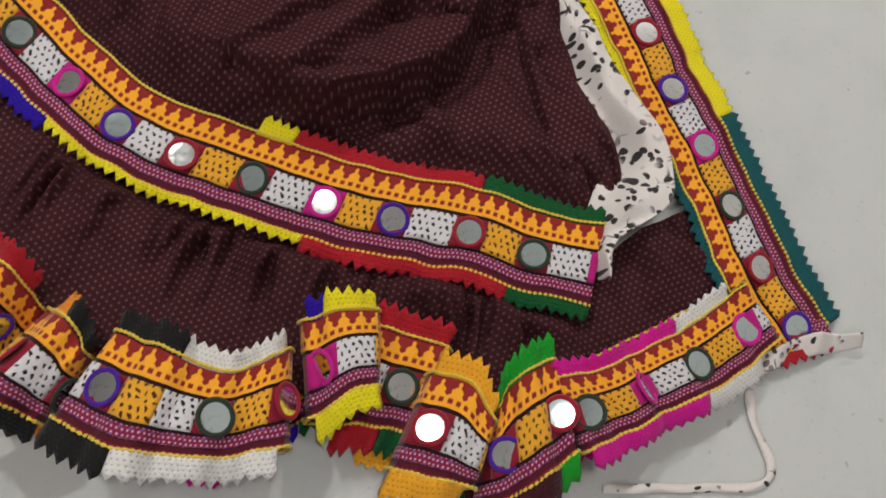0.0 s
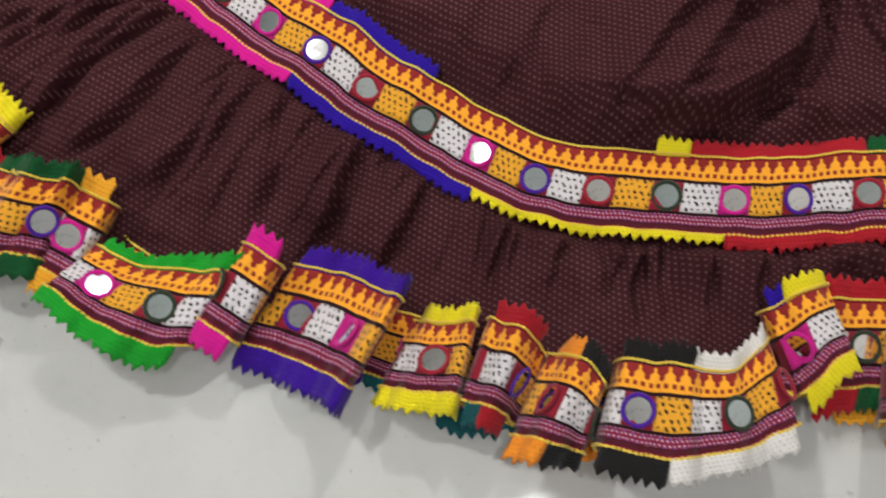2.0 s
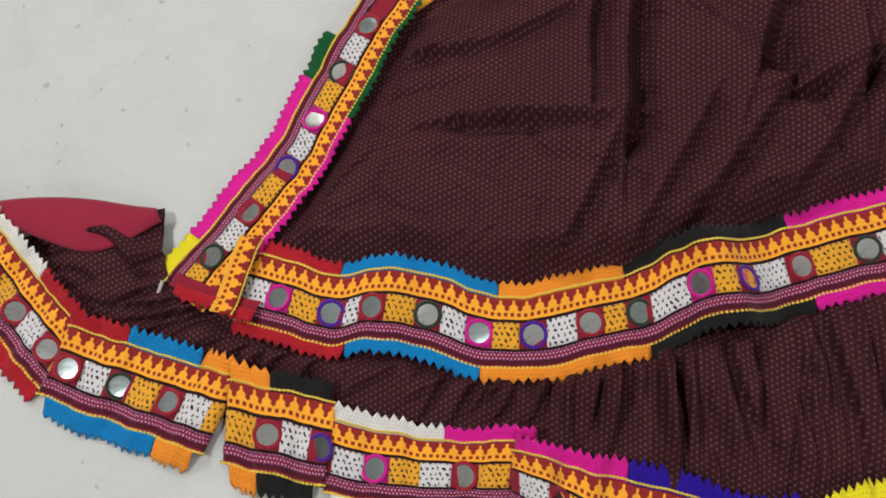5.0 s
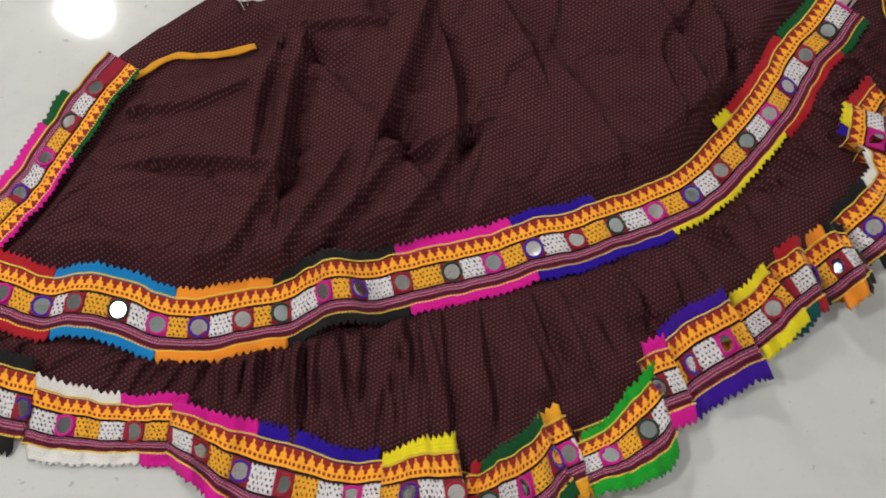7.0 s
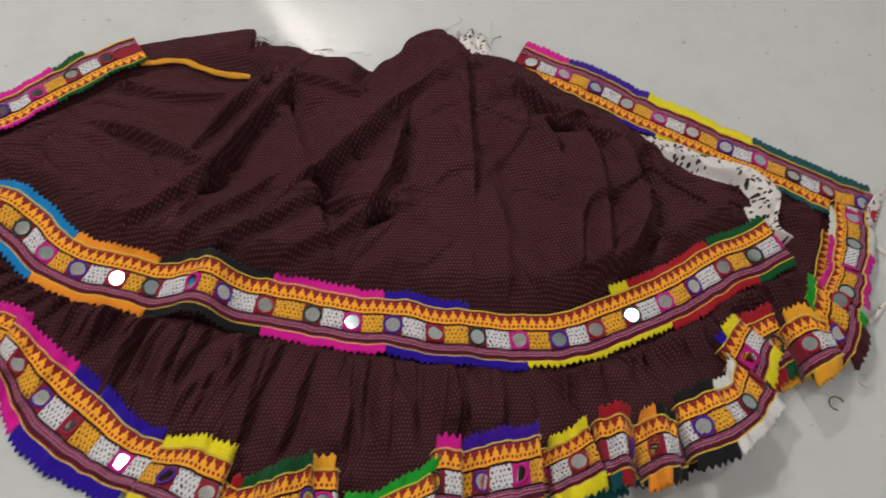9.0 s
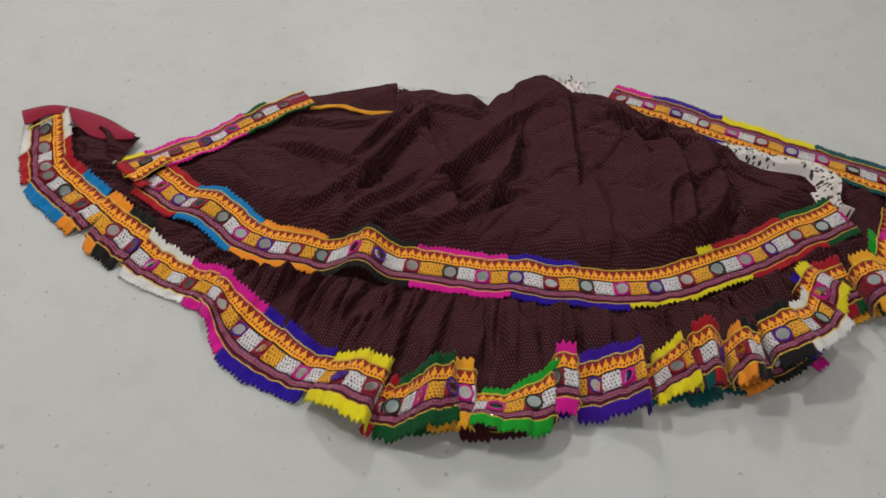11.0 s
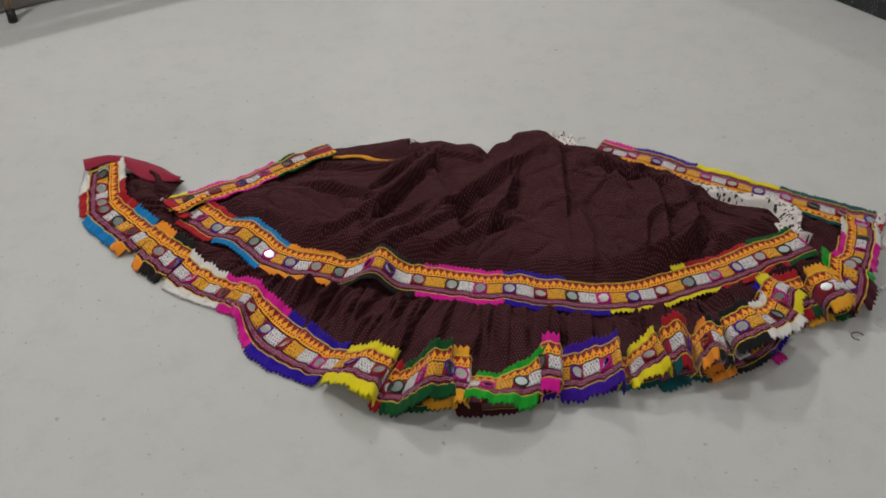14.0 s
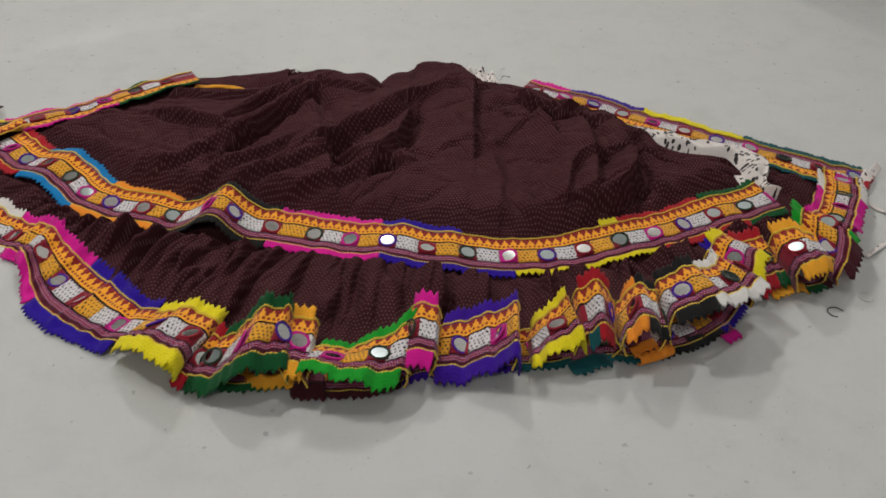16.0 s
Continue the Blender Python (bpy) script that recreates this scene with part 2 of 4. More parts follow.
CRIMSON = plain_thread("crimson_lining", (0.30, 0.018, 0.045), 0.35)
THREAD = plain_thread("pale_thread", (0.60, 0.57, 0.53), 0.3)
RIMS = {"P": plain_thread("purple_rim", (0.075, 0.012, 0.30)), "M": plain_thread("magenta_rim", (0.62, 0.012, 0.27)),
        "R": plain_thread("red_rim", (0.33, 0.014, 0.030)), "D": plain_thread("dark_green_rim", (0.030, 0.042, 0.025))}
YARN = {
    "red": crochet("red_crochet", (0.42, 0.012, 0.022), 0.15), "blue": crochet("blue_crochet", (0.008, 0.21, 0.52), 0.25),
    "orange": crochet("orange_crochet", (0.95, 0.30, 0.025), 0.3), "black": crochet("black_crochet", (0.013, 0.012, 0.012), 0.2),
    "magenta": crochet("magenta_crochet", (0.72, 0.010, 0.30), 0.15), "indigo": crochet("indigo_crochet", (0.024, 0.004, 0.30), 0.2),
    "purple": crochet("purple_crochet", (0.045, 0.006, 0.29), 0.2), "yellow": crochet("yellow_crochet", (0.88, 0.74, 0.015), 0.4),
    "dark green": crochet("dark_green_crochet", (0.006, 0.085, 0.022), 0.2), "green": crochet("green_crochet", (0.014, 0.34, 0.024), 0.25),
    "teal": crochet("teal_crochet", (0.008, 0.085, 0.095), 0.25), "white": crochet("white_crochet", (0.80, 0.77, 0.73), 0.4),
    "amber": crochet("amber_crochet", (0.90, 0.40, 0.025), 0.35), "maroon": crochet("maroon_crochet", (0.060, 0.010, 0.016), 0.2),
}
FLOOR, GRANITE, WALL = floor_stone(), granite(), paint("beige_wall_paint", (0.62, 0.585, 0.555))
CEIL, LAMINATE = paint("ceiling_paint", (0.80, 0.79, 0.77)), laminate()
TUBE, RUBBER = metal("tan_metal_tube", (0.42, 0.33, 0.20), 0.4), paint("black_rubber", (0.015, 0.015, 0.015), 0.5)
LIT, SKYLIT = glow("lamp_diffuser", (1.0, 0.97, 0.93), 30.0), glow("window_daylight", (0.93, 0.96, 1.0), 4.0)

# ---- builders ----


def mesh_of(name, verts, faces, uvs=None, mats=(), index=None, smooth=True):
    me = bpy.data.meshes.new(name)
    me.from_pydata([tuple(v) for v in verts], [], [tuple(f) for f in faces])
    for mt in mats:
        me.materials.append(mt)
    if uvs is not None:
        layer = me.uv_layers.new(name="UVMap")
        loops = np.empty(len(me.loops), dtype=np.int32)
        me.loops.foreach_get("vertex_index", loops)
        layer.data.foreach_set("uv", np.asarray(uvs, dtype=np.float32)[loops].ravel())
    if index is not None:
        me.polygons.foreach_set("material_index", np.asarray(index, dtype=np.int32))
    if smooth:
        me.polygons.foreach_set("use_smooth", np.ones(len(me.polygons), dtype=bool))
    me.update()
    return me


def put(name, me, parent=None, label=""):
    ob = new(name, me)
    if parent is not None:
        ob.parent = parent
    return tagged(ob, label) if label else ob


def grid_faces(n, k):
    """Quads of n columns by k rows of vertices, column by column."""
    i, j = np.meshgrid(np.arange(n - 1), np.arange(k - 1), indexing="ij")
    a = (i * k + j).ravel()
    return np.stack([a, a + k, a + k + 1, a + 1], 1)


def box_mesh(name, x0, y0, z0, x1, y1, z1, mat, bevel=0.0):
    bm = bmesh.new()
    bmesh.ops.create_cube(bm, size=1.0)
    for v in bm.verts:
        v.co = Vector(((x0 + x1) / 2 + v.co.x * (x1 - x0), (y0 + y1) / 2 + v.co.y * (y1 - y0), (z0 + z1) / 2 + v.co.z * (z1 - z0)))
    if bevel:
        bmesh.ops.bevel(bm, geom=bm.edges[:], offset=bevel, segments=2, affect="EDGES")
    me = bpy.data.meshes.new(name)
    bm.to_mesh(me)
    bm.free()
    me.materials.append(mat)
    return me


def spline(points, n):
    """Catmull-Rom through the points, n samples evenly by length."""
    p = np.asarray(points, float)
    if len(p) == 2:
        p = np.array([p[0], (p[0] + p[1]) / 2, p[1]])
    ext = np.vstack([2 * p[0] - p[1], p, 2 * p[-1] - p[-2]])
    out = []
    for i in range(1, len(ext) - 2):
        t = np.linspace(0, 1, 24, endpoint=False)[:, None]
        a, b, c, d = ext[i - 1:i + 3]
        out.append(0.5 * (2 * b + (c - a) * t + (2 * a - 5 * b + 4 * c - d) * t**2 + (3 * b - a - 3 * c + d) * t**3))
    q = np.vstack(out + [p[-1:]])
    s = np.r_[0, np.cumsum(np.linalg.norm(np.diff(q, axis=0), axis=1))]
    at = np.linspace(0, s[-1], n)
    return np.stack([np.interp(at, s, q[:, i]) for i in range(p.shape[1])], 1)


V_TOP, V_LOW = 0.038, -0.032  # the cords above and below the mirrors, from the mirrors' middle


class Ribbon:
    """A band of trim stretched between two edge curves."""

    def __init__(self, top, low, droop=0.010):
        n = 400
        self.droop = droop  # how far the lower edging hangs
        self.top, self.low = spline(top, n), spline(low, n)
        across = self.top - self.low
        across /= np.linalg.norm(across, axis=1, keepdims=True) + 1e-9
        reach = np.r_[0, np.cumsum(np.linalg.norm(np.diff(self.top, axis=0), axis=1))]
        seed = random.uniform(0, 90)
        for edge, far in ((self.top, 0.0), (self.low, 40.0)):  # hand-sewn unevenness
            side = np.array([noise.noise(Vector((r * 55, seed + far, 0.3))) for r in reach])
            rise = np.array([noise.noise(Vector((r * 42, seed - far, 7.7))) for r in reach])
            edge += across * (0.0022 * side)[:, None]
            edge[:, 2] = np.maximum(edge[:, 2] + 0.0045 * rise, 0.005)
        f = -V_LOW / (V_TOP - V_LOW)
        self.mid = self.low + (self.top - self.low) * f
        self.s = np.r_[0, np.cumsum(np.linalg.norm(np.diff(self.mid, axis=0), axis=1))]
        self.length = self.s[-1]
        along = np.gradient(self.mid, axis=0)
        nor = np.cross(along, self.top - self.low)
        nor *= np.sign(nor[:, 2:3] + 1e-9)
        self.nor = nor / np.maximum(np.linalg.norm(nor, axis=1, keepdims=True), 1e-9)

    def _at(self, table, s):
        return np.stack([np.interp(s, self.s, table[:, i]) for i in range(3)], -1)

    def at(self, s, v, h=0.0):
        s, v, h = np.broadcast_arrays(np.asarray(s, float), np.asarray(v, float), np.asarray(h, float))
        low, top, nor = self._at(self.low, s), self._at(self.top, s), self._at(self.nor, s)
        f = (v - V_LOW) / (V_TOP - V_LOW)
        p = low + (top - low) * f[..., None] + nor * h[..., None]
        over = np.clip(np.maximum(f - 1, -f), 0, None)
        p[..., 2] = np.maximum(p[..., 2] - np.where(f < 0, self.droop, 0.010 if self.droop < 0.02 else -0.03) * over, 0.0035 + np.maximum(h, 0))
        return p

    def frame_at(self, s, v, h):
        p = self.at(s, v, h)
        a = self.at(min(s + 0.004, self.length), v, h) - self.at(max(s - 0.004, 0), v, h)
        b = self.at(s, v + 0.006, h) - self.at(s, v - 0.006, h)
        x = Vector(a).normalized()
        z = x.cross(Vector(b)).normalized()
        if z.z < 0:
            z = -z
        y = z.cross(x)
        m = Matrix((x, y, z)).transposed().to_4x4()
        m.translation = Vector(p)
        return m


def strip(rib, s0, s1, vs, h, step=0.004):
    """Vertices, quads and cloth coordinates of a piece of ribbon between two lengths."""
    n = max(3, int((s1 - s0) / step) + 1)
    s, v = np.linspace(s0, s1, n), np.asarray(vs, float)
    ss, vv = np.meshgrid(s, v, indexing="ij")
    p = rib.at(ss, vv, h).reshape(-1, 3)
    return p, grid_faces(n, len(v)), np.stack([ss.ravel(), vv.ravel() + 0.5], 1), n


def thicken(ob, depth):
    mod = ob.modifiers.new("thickness", "SOLIDIFY")
    mod.thickness, mod.offset = depth, -1
    return ob


def fringe(rib, parent, colour, s0, s1, outward, reach=0.019):
    """A crocheted edging with pointed teeth."""
    tooth = 0.0086
    count = max(1, round((s1 - s0) / tooth))
    n = count * 2 + 1
    s = np.linspace(s0, s1, n)
    v0 = V_TOP - 0.002 if outward > 0 else V_LOW + 0.002
    rnd = np.array([random.uniform(-0.0012, 0.0012) for _ in range(n)])
    tip = np.where(np.arange(n) % 2 == 1, reach, reach - 0.0055) + rnd
    rows = np.linspace(0, 1, 5)
    ss = np.repeat(s[:, None], 5, 1)
    vv = v0 + outward * tip[:, None] * rows[None, :]
    wob = np.array([random.uniform(-1, 1) for _ in range(n)])
    wob = np.convolve(np.pad(wob, 3, mode="edge"), np.ones(7) / 7, mode="valid")
    hh = 0.0005 + 0.0045 * wob[:, None] * rows[None, :] ** 2
    p = rib.at(ss, vv, hh).reshape(-1, 3)
    uv = np.stack([ss.ravel(), vv.ravel() + 0.5], 1)
    me = mesh_of("edging", p, grid_faces(n, 5), uv, [YARN[colour]])
    return thicken(put("edging", me, parent, colour + " crocheted zigzag edging"), 0.0016)


def ring_mesh(name, mat):
    """A raised ring of stitches round a mirror."""
    v, f, n, k = [], [], 24, 6
    for i in range(n):
        a = 2 * math.pi * i / n
        for j in range(k):
            b = 2 * math.pi * j / k
            r = 0.0118 + 0.0019 * math.cos(b)
            v.append((r * math.cos(a), r * math.sin(a), 0.0012 + 0.0013 * math.sin(b)))
    for i in range(n):
        for j in range(k):
            f.append((i * k + j, (i + 1) % n * k + j, (i + 1) % n * k + (j + 1) % k, i * k + (j + 1) % k))
    return mesh_of(name, v, f, None, [mat])


def disc_mesh():
    """A thin round mirror, slightly domed."""
    v, f, n = [(0, 0, 0.0013)], [], 24
    for r, z in ((0.006, 0.0013), (0.0112, 0.0012), (0.0112, 0.0)):
        v += [(r * math.cos(2 * math.pi * i / n), r * math.sin(2 * math.pi * i / n), z) for i in range(n)]
    f += [(0, 1 + i, 1 + (i + 1) % n) for i in range(n)]
    for k in (0, 1):
        f += [(1 + k * n + i, 1 + k * n + n + i, 1 + k * n + n + (i + 1) % n, 1 + k * n + (i + 1) % n) for i in range(n)]
    return mesh_of("mirror", v, f, None, [GLASS], smooth=False)


DISC = disc_mesh()
RINGS = {key: ring_mesh("stitched_rim", mt) for key, mt in RIMS.items()}
RIM_WORDS = {"P": "purple stitched rim", "M": "magenta stitched rim", "R": "red stitched rim", "D": "dark green stitched rim"}


def square(rib, parent, kind, s0, s1):
    """An embroidered square between two mirrors, or the ground under a mirror."""
    if s1 - s0 < 0.003:
        return
    mat = {"w": WHITE_SEED, "o": ORANGE_SEED, "M": PINK_GROUND}.get(kind, RED_GROUND)
    word = {"w": "white square with dark seed stitches", "o": "orange square with dark seed stitches", "M": "magenta ground cloth"}.get(kind, "dark red ground cloth")
    p, f, uv, _ = strip(rib, s0, s1, np.linspace(-0.0128, 0.0128, 7), 0.0012, 0.003)
    thicken(put("embroidered_square", mesh_of("embroidered_square", p, f, uv, [mat]), parent, word), 0.001)


def mirror(rib, parent, kind, s, squash=1.0):
    m = rib.frame_at(s, 0.0, 0.0016) @ pose(0, 0, 0, random.uniform(-11, 11), random.uniform(-11, 11), 0) @ Matrix.Diagonal((squash, 1, 1, 1))
    for ob in (put("mirror", DISC, parent, "round mirror"), put("stitched_rim", RINGS[kind], parent, RIM_WORDS[kind])):
        ob.matrix_basis = m


def cord(rib, parent, s0, s1, v):
    n = max(4, int((s1 - s0) / 0.002))
    s = np.linspace(s0, s1, n)
    mid = rib.at(s, np.full(n, v), 0.0012)
    nor = rib._at(rib.nor, s)
    side = rib.at(s, np.full(n, v + 0.004), 0.0012) - mid
    side /= np.linalg.norm(side, axis=1, keepdims=True) + 1e-9
    k = 6
    r = 0.0007 + 0.0010 * (np.arange(n) % 2)
    p = np.stack([mid + (nor * math.sin(2 * math.pi * j / k) + side * math.cos(2 * math.pi * j / k)) * r[:, None] for j in range(k)], 1)
    f = [(i * k + j, (i + 1) * k + j, (i + 1) * k + (j + 1) % k, i * k + (j + 1) % k) for i in range(n - 1) for j in range(k)]
    put("cord", mesh_of("cord", p.reshape(-1, 3), f, None, [CORD]), parent, "yellow twisted cord")


ROWS_V = [(-0.0325, -0.0285, RED_GROUND), (-0.0285, -0.0245, MAROON), (-0.0245, -0.0240, DARK_LINE), (-0.0240, -0.0155, BRAID), (-0.0155, -0.0125, DARK_LINE),
          (-0.0125, 0.0125, RED_GROUND), (0.0125, 0.0158, DARK_LINE), (0.0158, 0.0355, MOTIF), (0.0355, 0.0385, RED_GROUND)]


def band(rib, parent, label):
    """The woven ground of a trim band, stripe by stripe."""
    verts, faces, uvs, index, base = [], [], [], [], 0
    mats = [RED_GROUND, MAROON, DARK_LINE, BRAID, MOTIF]
    for v0, v1, mt in ROWS_V:
        k = 7 if v1 - v0 > 0.02 else 4
        raised = 0.0008 if mt in (BRAID, MOTIF) else 0.0
        p, f, uv, n = strip(rib, 0, rib.length, np.linspace(v0, v1, k), raised, 0.003)
        uv[:, 1] -= 0.5
        verts.append(p)
        faces.append(f + base)
        uvs.append(uv)
        index += [mats.index(mt)] * len(f)
        base += len(p)
    me = mesh_of("trim_band", np.vstack(verts), np.vstack(faces), np.vstack(uvs), mats, index)
    ob = put("trim_band", me, parent, label)
    for v in (V_TOP, V_LOW + 0.001):
        cord(rib, ob, 0, rib.length, v)
    return ob


WIDE = {"w": 0.030, "o": 0.030}


def pattern(rib, parent, tokens, start=0.0, scale=1.0):
    """Lay squares (w, o) and mirrors (P, M, R, D) one after another along the band."""
    s = start
    for c in tokens:
        wide = WIDE.get(c, 0.026) * scale
        a, b = max(s, 0.0), min(s + wide, rib.length)
        if b - a > 0.004:
            square(rib, parent, c, a, b)
            if c in RINGS and b - a > 0.45 * wide:
                mirror(rib, parent, c, (a + b) / 2, min(1.0, (b - a) / 0.025))
        s += wide


# ---- the room ----
tagged(put("floor", mesh_of("floor", [(x, y, 0) for x in np.linspace(-8, 3.4, 45) for y in np.linspace(-6.2, 7, 45)], grid_faces(45, 45), None, [FLOOR])),
       "polished pale grey stone floor with faint mottling", "floor", kind="structure")
put("ceiling", box_mesh("ceiling", -8.2, -6.4, CEILING, 3.6, 7.2, CEILING + 0.12, CEIL))
tagged(bpy.data.objects["ceiling"], "white painted ceiling", "ceiling", kind="structure")
for nm, args in (("wall_west", (-8.15, -6.35, 0, -8.0, 7.15, CEILING)), ("wall_north", (-8.0, 7.0, 0, 3.4, 7.15, CEILING))):
    tagged(put(nm, box_mesh(nm, *args, WALL)), "grey-beige painted wall", "wall", kind="structure")

# the slanting wall with its black granite skirting
WALL_FOOT, WALL_DIR = Vector((0.530, 1.327, 0)), Vector((-0.620, 0.785, 0)).normalized()
WALL_YAW = math.degrees(math.atan2(WALL_DIR.y, WALL_DIR.x))
wall_pose = pose(WALL_FOOT.x, WALL_FOOT.y, 0, 0, 0, WALL_YAW)
w = put("wall_east", box_mesh("wall_east", -9.5, -0.17, 0, 7.4, -0.015, CEILING, WALL))
w.matrix_basis = wall_pose
tagged(w, "grey-beige painted wall above a black skirting", "wall", kind="structure")
w = put("baseboard", box_mesh("baseboard", -9.5, -0.014, 0.0, 7.4, 0.0, 0.144, GRANITE, 0.002))
w.matrix_basis = wall_pose
tagged(w, "black speckled granite skirting", "baseboard", kind="structure")

# wall behind the camera, with a barred window
SOUTH = -6.2
WX0, WX1, WZ0, WZ1 = 0.75, 1.75, 1.0, 2.1
for x0, z0, x1, z1 in ((-8.0, 0, WX0, CEILING), (WX1, 0, 3.4, CEILING), (WX0, 0, WX1, WZ0), (WX0, WZ1, WX1, CEILING)):
    tagged(put("wall_south", box_mesh("wall_south", x0, SOUTH - 0.15, z0, x1, SOUTH, z1, WALL)), "grey-beige painted wall", "wall", kind="structure")
win = tagged(put("window_1", box_mesh("window_1", WX0, SOUTH - 0.14, WZ0 - 0.03, WX1, SOUTH + 0.04, WZ0, GRANITE)), "barred window with daylight behind", "window", kind="structure")
for i in range(7):
    z = WZ0 + 0.10 + i * 0.14
    put("bar", box_mesh("bar", WX0, SOUTH - 0.08, z, WX1, SOUTH - 0.068, z + 0.012, RUBBER), win)
for i in range(5):
    x = WX0 + 0.16 + i * 0.17
    put("bar", box_mesh("bar", x, SOUTH - 0.066, WZ0, x + 0.012, SOUTH - 0.054, WZ1, RUBBER), win)
tagged(put("backdrop", box_mesh("backdrop", WX0 - 0.5, SOUTH - 0.62, WZ0 - 0.6, WX1 + 0.5, SOUTH - 0.6, WZ1 + 0.5, SKYLIT)), "bright daylight outside", "backdrop", kind="structure")

# ceiling lights; the last one belongs to the added, unseen fill
first = None
for i, (lx, ly) in enumerate(LAMPS):
    half = 0.026 if i == 0 else 0.078
    if i < 2:
        first = tagged(new("ceiling_light"), "small square white downlight, switched on" if i == 0 else "square flush white ceiling light, switched on", "ceiling light", "ceiling lights")
        first.location = (lx, ly, CEILING)
        first.rotation_euler = (0, 0, radians(37.1))
        put("housing", box_mesh("housing", -half - 0.022, -half - 0.022, -0.028, half + 0.022, half + 0.022, 0.0, CEIL, 0.004), first)
        put("diffuser", box_mesh("diffuser", -half, -half, -0.031, half, half, -0.027, LIT), first)
    else:
        # the copy for i == 3 only houses the added fill
        copy_thing(first, pose(lx, ly, CEILING, 0, 0, 37.1))

# glossy cabinet along the far side, and a table on tubular legs before it
CAB_A, CAB_B = Vector((-1.988, 1.390, 0)), Vector((-1.020, 2.120, 0))
cab_yaw = math.degrees(math.atan2(CAB_B.y - CAB_A.y, CAB_B.x - CAB_A.x))
cab_len = (CAB_B - CAB_A).length
cab = tagged(new("cabinet"), "dark brown glossy laminate cabinet standing on the floor", "cabinet")
cab.matrix_basis = pose(CAB_A.x, CAB_A.y, 0, 0, 0, cab_yaw)
put("body", box_mesh("body", -1.2, 0.022, 0.0, cab_len, 0.5, 0.42, LAMINATE, 0.003), cab)
for x0, x1 in ((-1.2, 0.10), (0.103, 0.62), (0.623, cab_len)):
    put("front_panel", box_mesh("front_panel", x0, 0.0, 0.004, x1, 0.02, 0.41, LAMINATE, 0.002), cab)
table = tagged(new("table"), "narrow side table on thin tan metal legs with black feet", "table")
LEG_A, LEG_B = Vector((-1.97, 1.311, 0)), Vector((-0.864, 2.112, 0))
table.matrix_basis = pose(LEG_A.x, LEG_A.y, 0, 0, 0, math.degrees(math.atan2(LEG_B.y - LEG_A.y, LEG_B.x - LEG_A.x)))
tab_len = (LEG_B - LEG_A).length


def tube(name, r0, r1, z0, z1, mat, parent, at):
    bm = bmesh.new()
    bmesh.ops.create_cone(bm, cap_ends=True, segments=20, radius1=r0, radius2=r1, depth=z1 - z0)
    bmesh.ops.translate(bm, verts=bm.verts, vec=(at[0], at[1], (z0 + z1) / 2))
    me = bpy.data.meshes.new(name)
    bm.to_mesh(me)
    bm.free()
    me.materials.append(mat)
    me.polygons.foreach_set("use_smooth", [len(p.vertices) == 4 for p in me.polygons])
    return put(name, me, parent)


for at in ((0, 0), (tab_len, 0)):
    leg = tube("leg", 0.010, 0.010, 0.03, 0.37, TUBE, table, at)
    tube("rubber_foot", 0.0135, 0.0125, 0.0, 0.038, RUBBER, leg, at)
put("tabletop", box_mesh("tabletop", -0.04, -0.012, 0.37, tab_len + 0.04, 0.06, 0.385, CEIL, 0.004), table)

# ---- the skirt ----
skirt = tagged(new("skirt"), "dark brown dotted cotton skirt with mirrored trim, spread on the floor", "skirt")

# mirror line of the middle band, from the corner of the opening round to the other end
MID_LINE = [(-1.205, 0.392), (-1.175, 0.367), (-1.135, 0.332), (-1.096, 0.321), (-1.051, 0.293), (-1.015, 0.258), (-0.967, 0.234), (-0.915, 0.223), (-0.870, 0.214),
            (-0.811, 0.211), (-0.771, 0.197), (-0.714, 0.190), (-0.652, 0.180), (-0.596, 0.170), (-0.541, 0.166), (-0.484, 0.157), (-0.426, 0.156), (-0.370, 0.153),
            (-0.315, 0.155), (-0.260, 0.171), (-0.210, 0.195), (-0.156, 0.220), (-0.108, 0.249), (-0.059, 0.283), (-0.007, 0.306), (0.036, 0.331)]
SIDE_A = [(-1.262, 0.408), (-1.222, 0.430), (-1.168, 0.458), (-1.114, 0.488), (-1.066, 0.526), (-1.019, 0.564), (-0.975, 0.600), (-0.940, 0.622)]
PIPE = [(-0.936, 0.597), (-0.899, 0.610), (-0.873, 0.613), (-0.834, 0.597), (-0.769, 0.578)]
